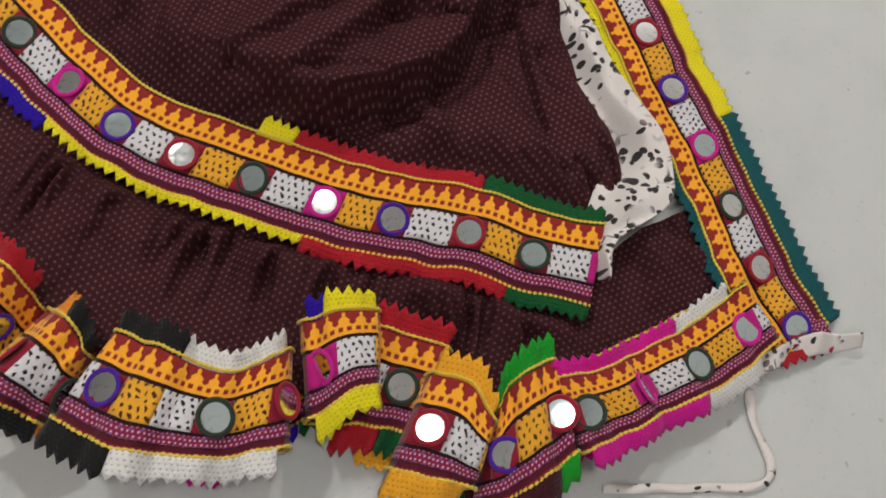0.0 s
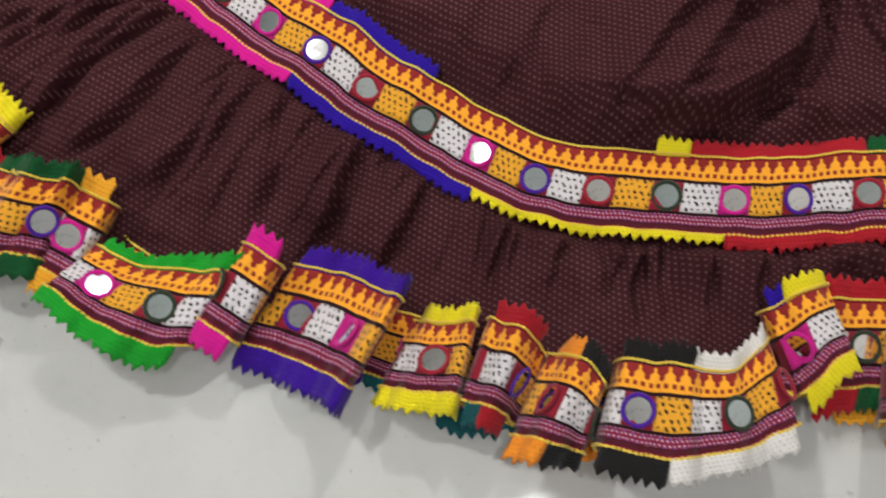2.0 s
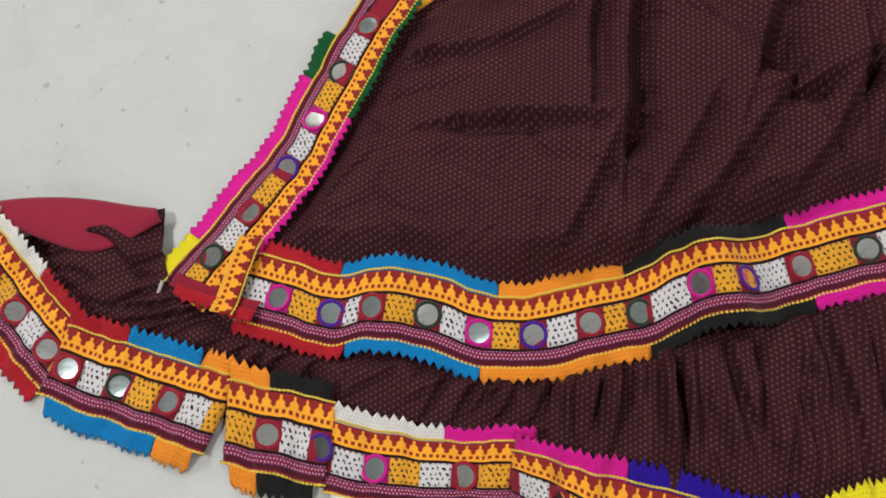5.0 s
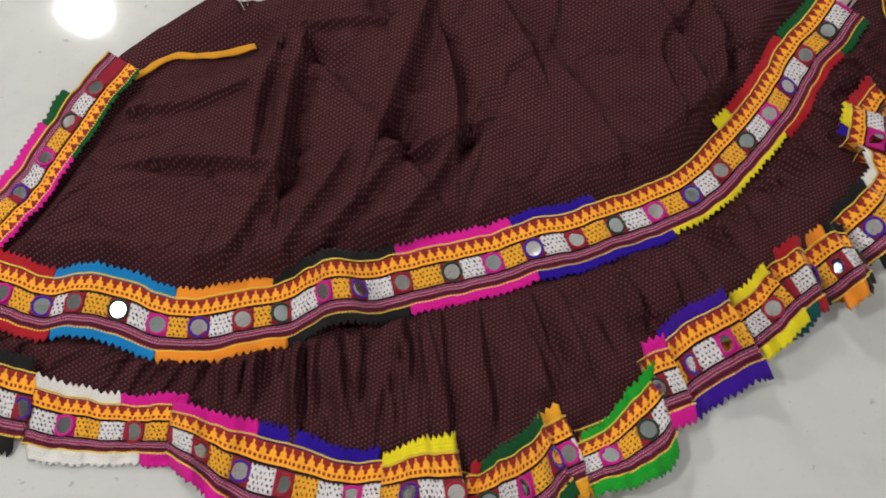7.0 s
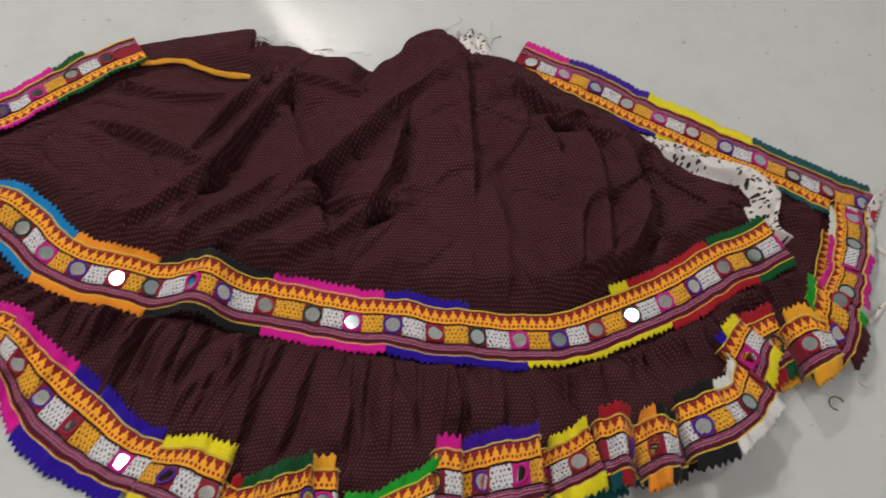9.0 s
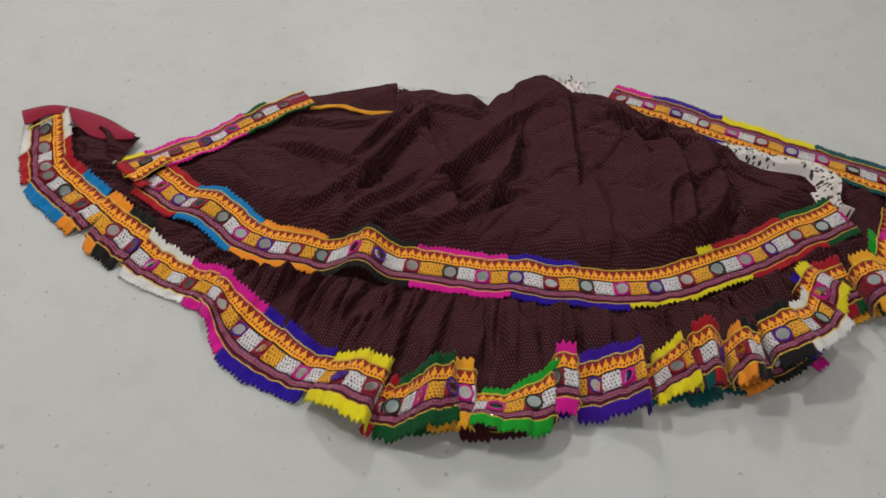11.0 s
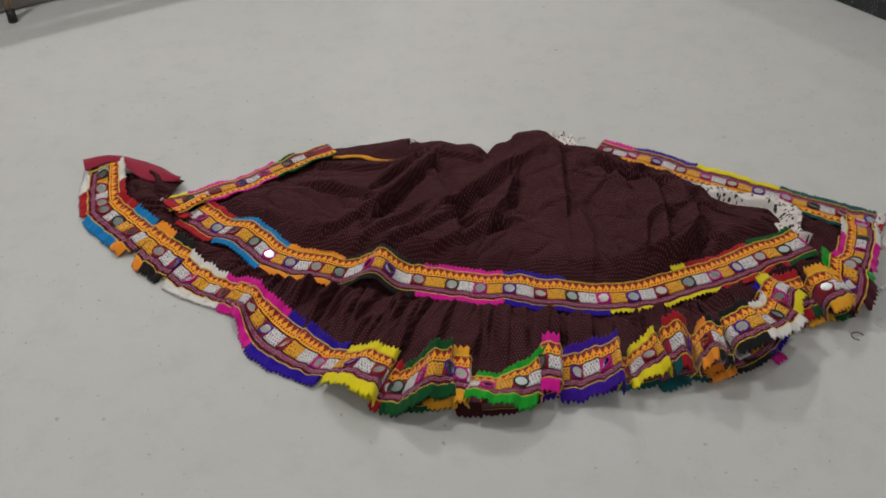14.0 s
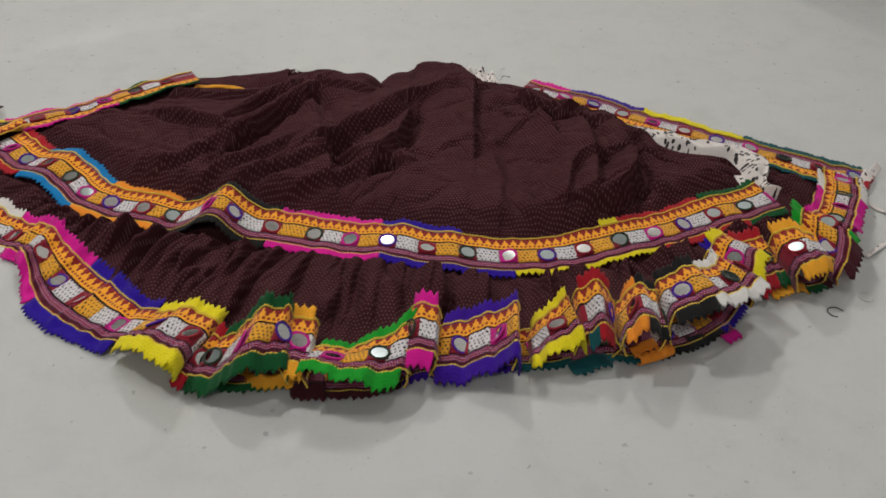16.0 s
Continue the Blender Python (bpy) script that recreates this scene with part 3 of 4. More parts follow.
FOLDS_WEST = [  # folds of the upper cloth: height, width, the gentle side (1: left), then the crest's way
    (0.022, 0.016, -1, ((-0.748, 0.538), (-0.793, 0.481), (-0.822, 0.419))),
    (0.026, 0.020, -1, ((-0.717, 0.526), (-0.763, 0.458), (-0.804, 0.379))),
    (0.018, 0.030, -1, ((-0.695, 0.473), (-0.675, 0.403), (-0.649, 0.323))),
    (0.030, 0.030, -1, ((-0.562, 0.498), (-0.599, 0.457), (-0.653, 0.394))),
    (0.022, 0.018, -1, ((-0.535, 0.468), (-0.550, 0.400), (-0.572, 0.345))),
    (0.014, 0.014, -1, ((-0.555, 0.342), (-0.597, 0.338), (-0.656, 0.344))),
    (0.012, 0.010, 1, ((-0.695, 0.558), (-0.651, 0.545), (-0.598, 0.528))),
    (0.020, 0.020, 1, ((-0.528, 0.625), (-0.568, 0.588), (-0.587, 0.545))),
    (0.016, 0.014, 1, ((-0.935, 0.446), (-0.882, 0.423), (-0.829, 0.392))),
    (0.014, 0.016, -1, ((-0.656, 0.344), (-0.744, 0.296), (-0.812, 0.260))),
    (0.012, 0.016, -1, ((-0.735, 0.353), (-0.813, 0.299), (-0.844, 0.275))),
    (0.012, 0.014, -1, ((-0.806, 0.380), (-0.864, 0.332), (-0.901, 0.302))),
    (0.010, 0.014, 1, ((-0.941, 0.534), (-0.886, 0.515), (-0.814, 0.510))),
]
FOLDS_EAST = [  # the same, towards the printed lining
    (0.010, 0.020, -1, ((-0.433, 0.604), (-0.431, 0.485), (-0.427, 0.403))),
    (0.020, 0.010, -1, ((-0.273, 0.514), (-0.317, 0.507), (-0.302, 0.466))),
    (0.026, 0.024, -1, ((-0.187, 0.445), (-0.169, 0.363), (-0.223, 0.249))),
    (0.014, 0.020, -1, ((-0.249, 0.485), (-0.234, 0.375), (-0.238, 0.295))),
    (0.014, 0.010, -1, ((-0.199, 0.270), (-0.223, 0.262), (-0.272, 0.251))),
    (0.012, 0.014, -1, ((-0.202, 0.396), (-0.266, 0.354), (-0.282, 0.261))),
    (0.012, 0.010, -1, ((-0.205, 0.280), (-0.248, 0.250), (-0.271, 0.217))),
    (0.014, 0.014, 1, ((-0.339, 0.584), (-0.286, 0.525), (-0.226, 0.491))),
    (0.006, 0.030, -1, ((-0.409, 0.426), (-0.382, 0.324), (-0.381, 0.240))),
    (0.012, 0.016, -1, ((-0.567, 0.340), (-0.637, 0.285), (-0.701, 0.252))),
]


def crest(x, y, way, signed=False):
    """Distance to a polyline, if signed less than nothing on its right."""
    best, side = np.full(x.shape, 9.0), np.ones(x.shape)
    q = spline(way, 25)
    for (ax, ay), (bx, by) in zip(q[:-1], q[1:]):
        dx, dy = bx - ax, by - ay
        t = np.clip(((x - ax) * dx + (y - ay) * dy) / (dx * dx + dy * dy + 1e-12), 0, 1)
        d = np.hypot(x - ax - t * dx, y - ay - t * dy)
        side = np.where(d < best, np.sign(dx * (y - ay) - dy * (x - ax)), side)
        best = np.minimum(best, d)
    return best * side if signed else best


def rumple(x, y, scale, seed):
    """Soft sharp-crested creases."""
    out = np.empty(x.size)
    for i, (a, b) in enumerate(zip(x.ravel(), y.ravel())):
        q = Vector((a * scale + seed, b * scale, seed * 1.7))
        w = noise.noise(q * 0.6) * 0.9
        out[i] = 1.0 - abs(noise.noise(q + Vector((w, -w, 0)))) * 2.0
    return out.reshape(x.shape)


def sheet(name, bottom, top, nu, nv, height, mat, parent, label, depth=0.0015, drop=False):
    """Cloth between two edge curves, lifted by height(x, y, u, v)."""
    a, b = spline(bottom, nu), spline(top, nu)
    u, v = np.meshgrid(np.linspace(0, 1, nu), np.linspace(0, 1, nv), indexing="ij")
    xy = a[:, None, :2] * (1 - v)[..., None] + b[:, None, :2] * v[..., None]
    z = height(xy[..., 0], xy[..., 1], u, v)
    grid = np.concatenate([xy, z[..., None]], -1)
    flat = xy.copy()
    if drop:  # the far edge rolls down to the floor
        out = b[:, :2] - a[:, :2]
        out /= np.linalg.norm(out, axis=1, keepdims=True) + 1e-9
        if len(out) != nu:
            out = np.stack([np.interp(np.linspace(0, 1, nu), np.linspace(0, 1, len(out)), out[:, i]) for i in (0, 1)], 1)
        last = grid[:, -1]
        for o, f in ((0.003, 0.8), (0.005, 0.45), (0.003, 0.1), (-0.006, 0.0)):
            row = np.column_stack([last[:, :2] + out * o, np.maximum(last[:, 2] * f, 0.003)])
            grid = np.concatenate([grid, row[:, None]], 1)
            flat = np.concatenate([flat, flat[:, -1:]], 1)
        nv += 4
    ob = put(name, mesh_of(name, grid.reshape(-1, 3), grid_faces(nu, nv), flat.reshape(-1, 2), [mat]), parent, label)
    CLOTH[name] = grid.reshape(-1, 3)
    return thicken(ob, depth)


CLOTH = {}


def on_cloth(name, x, y, lift=0.004):
    """Height of the cloth's top at a place, with a little lift."""
    g = CLOTH[name]
    d = np.hypot(g[:, 0] - x, g[:, 1] - y)
    return float(g[d < 0.007, 2].max() if (d < 0.007).any() else g[int(np.argmin(d)), 2]) + lift


def ease(x, lo, hi):
    t = np.clip((x - lo) / (hi - lo), 0, 1)
    return t * t * (3 - 2 * t)


def folds(a, b, seed, lip=0.10):
    """Laid-over folds that run along b: a slow rise, then a sharp drop; they come and go."""
    out = np.empty(a.size)
    for i, (p, q) in enumerate(zip(a.ravel(), b.ravel())):
        w = noise.noise(Vector((p * 0.30 + seed, q * 1.1, seed))) * 1.3 + noise.noise(Vector((p * 0.9, q * 2.1, seed * 4))) * 0.35
        ph = p + w
        t = ph - math.floor(ph)
        saw = t / (1 - lip) if t < 1 - lip else (1 - t) / lip
        here = 0.5 + 0.9 * noise.noise(Vector((math.floor(ph) * 1.7 + seed, q * 1.3, seed * 2.3)))
        out[i] = saw * min(1.0, max(0.05, here))
    return out.reshape(a.shape)


def creases(a, b, seed, width):
    """Narrow dents, 1 at their bottom, that wind along b and fade out."""
    out = np.empty(a.size)
    for i, (p, q) in enumerate(zip(a.ravel(), b.ravel())):
        w = noise.noise(Vector((p * 0.7 + seed, q * 0.8, seed * 1.3)))
        n = noise.noise(Vector((p + 0.9 * w, q - 0.6 * w, seed)))
        fade = noise.noise(Vector((p * 0.5, q * 0.9 + seed, seed * 3.1))) * 1.6 + 0.55
        n = n / (width if n > 0 else 3.2 * width)
        out[i] = math.exp(-n * n) * min(1.0, max(0.0, fade))
    return out.reshape(a.shape)


def upper_height(x, y, u, v):
    hump = np.exp(-((x + 0.60) / 0.30) ** 2)
    z = 0.004 + 0.008 * np.sin(np.pi * np.clip(v, 0, 1)) ** 0.7 + 0.014 * hump * v
    for h, wd, side, way in FOLDS_WEST + FOLDS_EAST:
        d = crest(x, y, way, True) * side
        fall = np.where(d > 0, 1.9 * wd, 0.28 * wd)
        z = z + 2.3 * h * np.exp(-np.sqrt(d * d + 4e-6) / fall) - 1.2 * h * np.exp(-((d + 0.7 * wd) / (0.6 * wd)) ** 2)
    calm = 1 - 0.6 * np.exp(-(((x + 0.38) / 0.13) ** 2 + ((y - 0.33) / 0.13) ** 2))
    z = z + calm * (0.016 * folds(u * 10 + 1.4 * v, v * 2.2, 3.7, 0.13) + 0.009 * folds(v * 6 + 2 * u, u * 10, 7.9, 0.2) + 0.016 * rumple(x, y, 5.0, 3.1) + 0.006 * rumple(x, y, 18.0, 8.4))
    z = z + 0.010 - calm * (0.014 * creases(u * 11 - 1.5 * v, v * 2.6, 4.4, 0.045) + 0.010 * creases(u * 18 + 5 * v, v * 5.5 - 4 * u, 9.1, 0.06)
                            + 0.006 * creases(x * 18, y * 18, 2.3, 0.07))
    z = z * (1 - 0.75 * np.exp(-(crest(x, y, PIPE) / 0.032) ** 2)) + 0.040 * np.exp(-(((x + 0.64) / 0.13) ** 2)) * ease(v, 0.7, 0.98)
    z = z * (1 - 0.5 * ease(-x, 0.70, 0.82) * ease(y, 0.52, 0.60)) - 0.12 * z * ease(v, 0.85, 1.0)
    z = z - 0.022 * np.exp(-(((x + 0.595) / 0.022) ** 2)) * ease(v, 0.72, 0.95)
    edge = 0.35 + 0.65 * np.clip((1 - v) / 0.10, 0, 1) + 0.45 * hump * ease(v, 0.85, 1.0)
    ends = np.clip(np.minimum(u / 0.05, (1 - u) / 0.06), 0, 1)
    z = 0.004 + np.maximum(z - 0.003, 0) * edge * (0.15 + 0.85 * ends)
    beside = np.minimum(ease(crest(x, y, MID_LINE), 0.040, 0.085), ease(crest(x, y, SIDE_A), 0.026, 0.060))
    z = 0.085 * np.tanh(np.maximum(z, 0.003) / 0.085)
    under = 0.005 + 0.011 * np.clip((x + 1.2) / 0.2, 0, 1) * np.exp(-(crest(x, y, SIDE_A) / 0.05) ** 2)
    return under * (1 - beside) + z * beside


WAIST = [(-1.235, 0.430), (-1.120, 0.505), (-1.030, 0.590), (-0.935, 0.645), (-0.858, 0.671), (-0.778, 0.687), (-0.765, 0.653), (-0.715, 0.630), (-0.671, 0.611), (-0.624, 0.606), (-0.569, 0.603),
         (-0.542, 0.619), (-0.528, 0.665), (-0.472, 0.695), (-0.430, 0.670), (-0.348, 0.648), (-0.265, 0.594), (-0.200, 0.552), (-0.148, 0.508), (-0.085, 0.462), (-0.025, 0.432), (0.012, 0.400), (0.038, 0.345)]


sheet("upper_tier", MID_LINE, WAIST, 480, 210, upper_height, BROWN, skirt, "rumpled dark brown cotton with fine dots", drop=True)

# the gathered flounce below the middle band
HEM_LINE = [(-1.445, 0.555), (-1.41, 0.455), (-1.345, 0.36), (-1.24, 0.26), (-1.14, 0.18), (-1.03, 0.115), (-0.95, 0.03), (-0.85, -0.035), (-0.72, -0.085), (-0.60, -0.09),
            (-0.47, -0.055), (-0.36, -0.035), (-0.25, 0.01), (-0.14, 0.04), (-0.05, 0.11), (0.04, 0.155), (0.10, 0.20), (0.135, 0.29), (0.155, 0.39)]
FLOUNCE_TOP = [(-1.25, 0.505), (-1.27, 0.44), (-1.24, 0.395)] + MID_LINE[1:-1] + [(0.03, 0.33), (0.04, 0.38), (0.06, 0.43)]
GATHER = [random.uniform(0, 6.28) for _ in range(6)]


def flounce_height(x, y, u, v):
    # v = 0 at the hem, 1 at the middle band
    ph = u * 2 * math.pi
    bend = 0.10 * np.sin(ph * 5 + GATHER[0]) * (1 - v) + 0.04 * np.sin(ph * 13 + GATHER[1] + 3 * v)
    wide = np.abs(np.sin(ph * 10 + 8 * bend + GATHER[2])) ** 0.8
    mid_f = np.abs(0.65 * np.sin(ph * 19 + 12 * bend + GATHER[3]) + 0.35 * np.sin(ph * 27 + 5 * bend)) ** 0.6
    puff = np.sin(np.pi * np.clip(v, 0.03, 0.97)) ** 0.6
    strong = 0.75 + 0.40 * np.sin(ph * 7 + GATHER[4])
    z = 0.004 + puff * strong * (0.010 * wide * (1 - 0.5 * v) + 0.008 * mid_f)
    z = z + puff * (0.034 * folds(u * 34 + 1.2 * bend, v * 0.9, 6.3, 0.12) + 0.012 * v * folds(u * 84 + 2 * bend, v * 1.1, 2.9, 0.16) + 0.010 * rumple(x, y, 13.0, 5.5))
    z = z + 0.008 - puff * (0.036 * creases(u * 62 + 3 * bend, v * 0.9, 1.9, 0.10) + 0.010 * creases(u * 95 + 3 * bend, v * 1.2, 5.2, 0.12))
    beside = ease(crest(x, y, MID_LINE), 0.036, 0.058) * ease(crest(x, y, HEM_LINE), 0.012, 0.042)
    z = np.maximum(0.004 * (1 - beside) + z * beside, 0.003)
    near = np.exp(-(crest(x, y, HEM_LINE) / 0.075) ** 2) * ease(crest(x, y, MID_LINE), 0.045, 0.11)
    calm = np.exp(-(crest(x, y, HEM_LINE) / 0.078) ** 4)
    return np.maximum(z * (1 - 0.88 * calm) + near * np.maximum(0.85 * hem_rise(x, y) - 0.026, 0.0), 0.003)


def hem_rise(x, y):
    """Height of the hem's upper edge beside a place."""
    total, weight = np.zeros(x.shape), np.full(x.shape, 1e-9)
    for top, _ in HEM_EDGES[::2]:
        w = np.exp(-((x - top[0]) ** 2 + (y - top[1]) ** 2) / 0.0007)
        total += w * top[2]
        weight += w
    return total / weight




def offset_curve(line, d, lift):
    """Edge curve beside a mirror line, d to its left."""
    p = np.asarray([(q[0], q[1]) for q in line], float)
    q = spline(p, 160)
    t = np.gradient(q, axis=0)
    t /= np.linalg.norm(t, axis=1, keepdims=True)
    k = np.ones(15) / 15
    n = np.stack([-t[:, 1], t[:, 0]], 1)
    n = np.stack([np.convolve(np.pad(n[:, i], 7, mode="edge"), k, mode="valid") for i in (0, 1)], 1)
    xy = q + n * d
    return np.column_stack([xy, [lift(a, b) for a, b in q]])


def seg_fringe(rib, parent, outward, cuts, reach=0.019):
    """Runs of edging: (share of the length where it ends, colour)."""
    s = 0.0
    for share, colour in cuts:
        e = share * rib.length
        if colour:
            fringe(rib, parent, colour, s, e - 0.0005, outward, reach)
        s = e


# middle band
def mid_lift(x, y):
    z = 0.017 + 0.003 * math.sin(x * 21)
    z += 0.027 * math.exp(-((x + 0.79) / 0.028) ** 2) + 0.008 * math.exp(-((x + 1.08) / 0.02) ** 2)
    return z - 0.009 * math.exp(-((x + 0.865) / 0.025) ** 2)


mid = Ribbon(offset_curve(MID_LINE, V_TOP, mid_lift), offset_curve(MID_LINE, V_LOW, lambda x, y: mid_lift(x, y) - 0.004))
mid_band = band(mid, skirt, "orange and purple embroidered trim band with mirrors")


def share_at(rib, x, y):
    d = np.hypot(rib.mid[:, 0] - x, rib.mid[:, 1] - y)
    return rib.s[int(np.argmin(d))]


knots = [share_at(mid, *p) for p in MID_LINE]
rims = "MPRDMPRDMPRDMPRDMPRDMPRD"
prev = 0.0
for i, kind in enumerate(rims):
    s = knots[i + 1]
    room = min(0.013, 0.45 * (s - prev) + 0.002)
    square(mid, mid_band, "w" if i % 2 == 0 else "o", prev, s - room)
    gap = min(0.013, 0.45 * (knots[i + 2] - s))
    square(mid, mid_band, kind, s - room, s + gap)
    mirror(mid, mid_band, kind, s, min(1.0, (room + gap) / 0.025))
    prev = s + gap
square(mid, mid_band, "w", prev, mid.length - 0.006)
square(mid, mid_band, "M", mid.length - 0.006, mid.length)


def cuts_at(rib, places):
    return [(share_at(rib, x, y) / rib.length, c) for x, y, c in places]


seg_fringe(mid, mid_band, 1, cuts_at(mid, [(-1.135, 0.332, "red"), (-1.00, 0.25, "blue"), (-0.878, 0.216, "orange"), (-0.715, 0.19, "black"), (-0.555, 0.166, "magenta"),
                                            (-0.435, 0.156, "indigo"), (-0.225, 0.19, ""), (-0.195, 0.2, "yellow"), (-0.06, 0.283, "red"), (0.036, 0.331, "dark green")]))
seg_fringe(mid, mid_band, -1, cuts_at(mid, [(-1.115, 0.325, "red"), (-1.01, 0.255, "blue"), (-0.86, 0.214, "orange"), (-0.71, 0.19, "black"), (-0.55, 0.166, "magenta"),
                                             (-0.36, 0.153, "indigo"), (-0.16, 0.218, ""), (-0.02, 0.30, "red"), (0.036, 0.331, "dark green")]), 0.016)
seg_fringe(mid, mid_band, -1, cuts_at(mid, [(-0.36, 0.153, ""), (-0.16, 0.218, "yellow")]), 0.010)

# band along the opening at one side
side_lift = lambda x, y: 0.020 + 0.012 * max(0.0, min(1.0, (x + 1.2) / 0.2))
side_a = Ribbon(offset_curve(SIDE_A, -0.026, side_lift), offset_curve(SIDE_A, 0.030, lambda x, y: side_lift(x, y) - 0.010))
side_band = band(side_a, skirt, "narrow mirror-work trim band along the side opening")
pattern(side_a, side_band, "oDwRoPwMoDwR", 0.004, 1.03)
seg_fringe(side_a, side_band, -1, [(0.14, "yellow"), (0.66, "magenta"), (0.80, "dark green")], 0.025)
seg_fringe(side_a, side_band, 1, [(0.2, ""), (0.62, "magenta"), (1.0, "dark green")], 0.012)

pipe_z = [on_cloth("upper_tier", *p) for p in PIPE]
pipe = Ribbon([(x, y + 0.0045, z) for (x, y), z in zip(PIPE, pipe_z)], [(x, y - 0.0045, z) for (x, y), z in zip(PIPE, pipe_z)])
pp, pf, puv, _ = strip(pipe, 0, pipe.length, np.linspace(V_LOW, V_TOP, 4), 0.003, 0.003)
thicken(put("piping", mesh_of("piping", pp, pf, puv, [YARN["amber"]]), skirt, "narrow orange piping along the placket"), 0.003)
corner = Ribbon([(-1.270, 0.424, 0.020), (-1.240, 0.392, 0.022), (-1.205, 0.362, 0.020)], [(-1.258, 0.432, 0.020), (-1.228, 0.400, 0.022), (-1.193, 0.370, 0.020)])
pp, pf, puv, _ = strip(corner, 0, corner.length, np.linspace(V_LOW, V_TOP, 3), 0.002, 0.004)
corner_bit = put("corner_strip", mesh_of("corner_strip", pp, pf, puv, [RED_GROUND]), skirt, "red strip across the band's corner")

# band along the other opening
SIDE_B = [(0.200, 0.405), (0.169, 0.414), (0.131, 0.429), (0.079, 0.457), (0.027, 0.484), (-0.029, 0.508), (-0.084, 0.537), (-0.140, 0.564), (-0.191, 0.594), (-0.246, 0.624), (-0.302, 0.648), (-0.345, 0.668)]
side_b = Ribbon(offset_curve(SIDE_B, 0.030, lambda x, y: 0.012), offset_curve(SIDE_B, -0.033, lambda x, y: 0.008))
side_b_band = band(side_b, skirt, "narrow mirror-work trim band along the far opening")
pattern(side_b, side_b_band, "PoRwDoMwPoRwMoRwPoMwR", 0.0, 1.02)
seg_fringe(side_b, side_b_band, -1, [(0.33, "teal"), (0.63, "yellow"), (0.87, "purple"), (1.0, "magenta")], 0.023)
seg_fringe(side_b, side_b_band, 1, [(0.10, ""), (0.30, "teal"), (0.58, "yellow"), (0.7, "purple")], 0.014)


HEM_EDGES = []


# hem band: one panel of trim for each flounce pleat
def pleat(edges, tokens, start, above, below, scale=1.0):
    """edges: pairs of upper and lower edge, (x, y, z, x, y, z) each; colours of the edging above and below, each a run or (share, colour) runs."""
    n = 24
    t, l = spline([e[:3] for e in edges], n), spline([e[3:] for e in edges], n)
    run = np.r_[0, np.cumsum(np.linalg.norm(np.diff(l, axis=0), axis=1))]
    ph = random.uniform(0, 6.28)
    sway = 0.0030 * np.sin(run / 0.048 * 6.28 + ph) + 0.0016 * np.sin(run / 0.021 * 6.28 + 2 * ph)
    t[:, 2] += 0.8 * sway
    l[:, 2] += sway
    HEM_EDGES.extend(zip(t, l))
    turned = []
    for q in (t, l):  # the ends turn under
        a, b = q[0] - q[1], q[-1] - q[-2]
        a, b = a / np.linalg.norm(a), b / np.linalg.norm(b)
        head = [q[0] - 0.003 * a - (0, 0, 0.75 * q[0, 2]), q[0] + 0.004 * a - (0, 0, 0.35 * q[0, 2])]
        tail = [q[-1] + 0.004 * b - (0, 0, 0.35 * q[-1, 2]), q[-1] - 0.003 * b - (0, 0, 0.75 * q[-1, 2])]
        turned.append(np.vstack([head, q, tail]))
    t, l = turned
    first = 0.5 * float(np.linalg.norm(np.diff(t[:3], axis=0), axis=1).sum() + np.linalg.norm(np.diff(l[:3], axis=0), axis=1).sum())
    start += first
    rib = Ribbon(t, l, 0.034)
    ob = band(rib, skirt, "hem trim panel with mirrors, orange motif and purple braid")
    more = {"w": "oRwo", "o": "Rwo"}.get(tokens[-1], "wo")
    pattern(rib, ob, tokens + more, start, scale)
    for side, runs in ((1, above), (-1, below)):
        if runs:
            hidden = first / rib.length
            runs = [(1.0, runs)] if isinstance(runs, str) else runs
            seg_fringe(rib, ob, side, [(hidden, "")] + [(hidden + (1 - 2 * hidden) * share, c) for share, c in runs], 0.019 if side > 0 else 0.022)
    return rib


pleat([(-1.414, 0.567, 0.022, -1.477, 0.562, 0.010), (-1.387, 0.482, 0.020, -1.448, 0.448, 0.010), (-1.366, 0.416, 0.020, -1.422, 0.377, 0.010)],
      "wDoRwRo", 0.004, [(0.55, "white"), (1.0, "red")], [(0.55, "white"), (1.0, "red")])
pleat([(-1.371, 0.425, 0.024, -1.423, 0.377, 0.012), (-1.317, 0.378, 0.018, -1.384, 0.339, 0.012), (-1.241, 0.315, 0.018, -1.299, 0.262, 0.014)],
      "RwDoRw", 0.0, [(0.35, "red"), (0.8, "blue"), (1.0, "orange")], [(0.75, "blue"), (1.0, "orange")])
pleat([(-1.243, 0.309, 0.030, -1.278, 0.241, 0.016), (-1.205, 0.283, 0.024, -1.250, 0.220, 0.016), (-1.164, 0.251, 0.020, -1.205, 0.187, 0.010)],
      "oRwPw", -0.004, [(0.4, "orange"), (1.0, "black")], [(0.35, "orange"), (1.0, "black")])
pleat([(-1.168, 0.236, 0.022, -1.203, 0.180, 0.010), (-1.125, 0.205, 0.014, -1.166, 0.156, 0.008), (-1.080, 0.176, 0.014, -1.103, 0.126, 0.008), (-1.010, 0.144, 0.026, -1.032, 0.094, 0.014)],
      "wMowRoDw", 0.0, [(0.55, "white"), (1.0, "magenta")], [(0.72, "white"), (1.0, "magenta")])
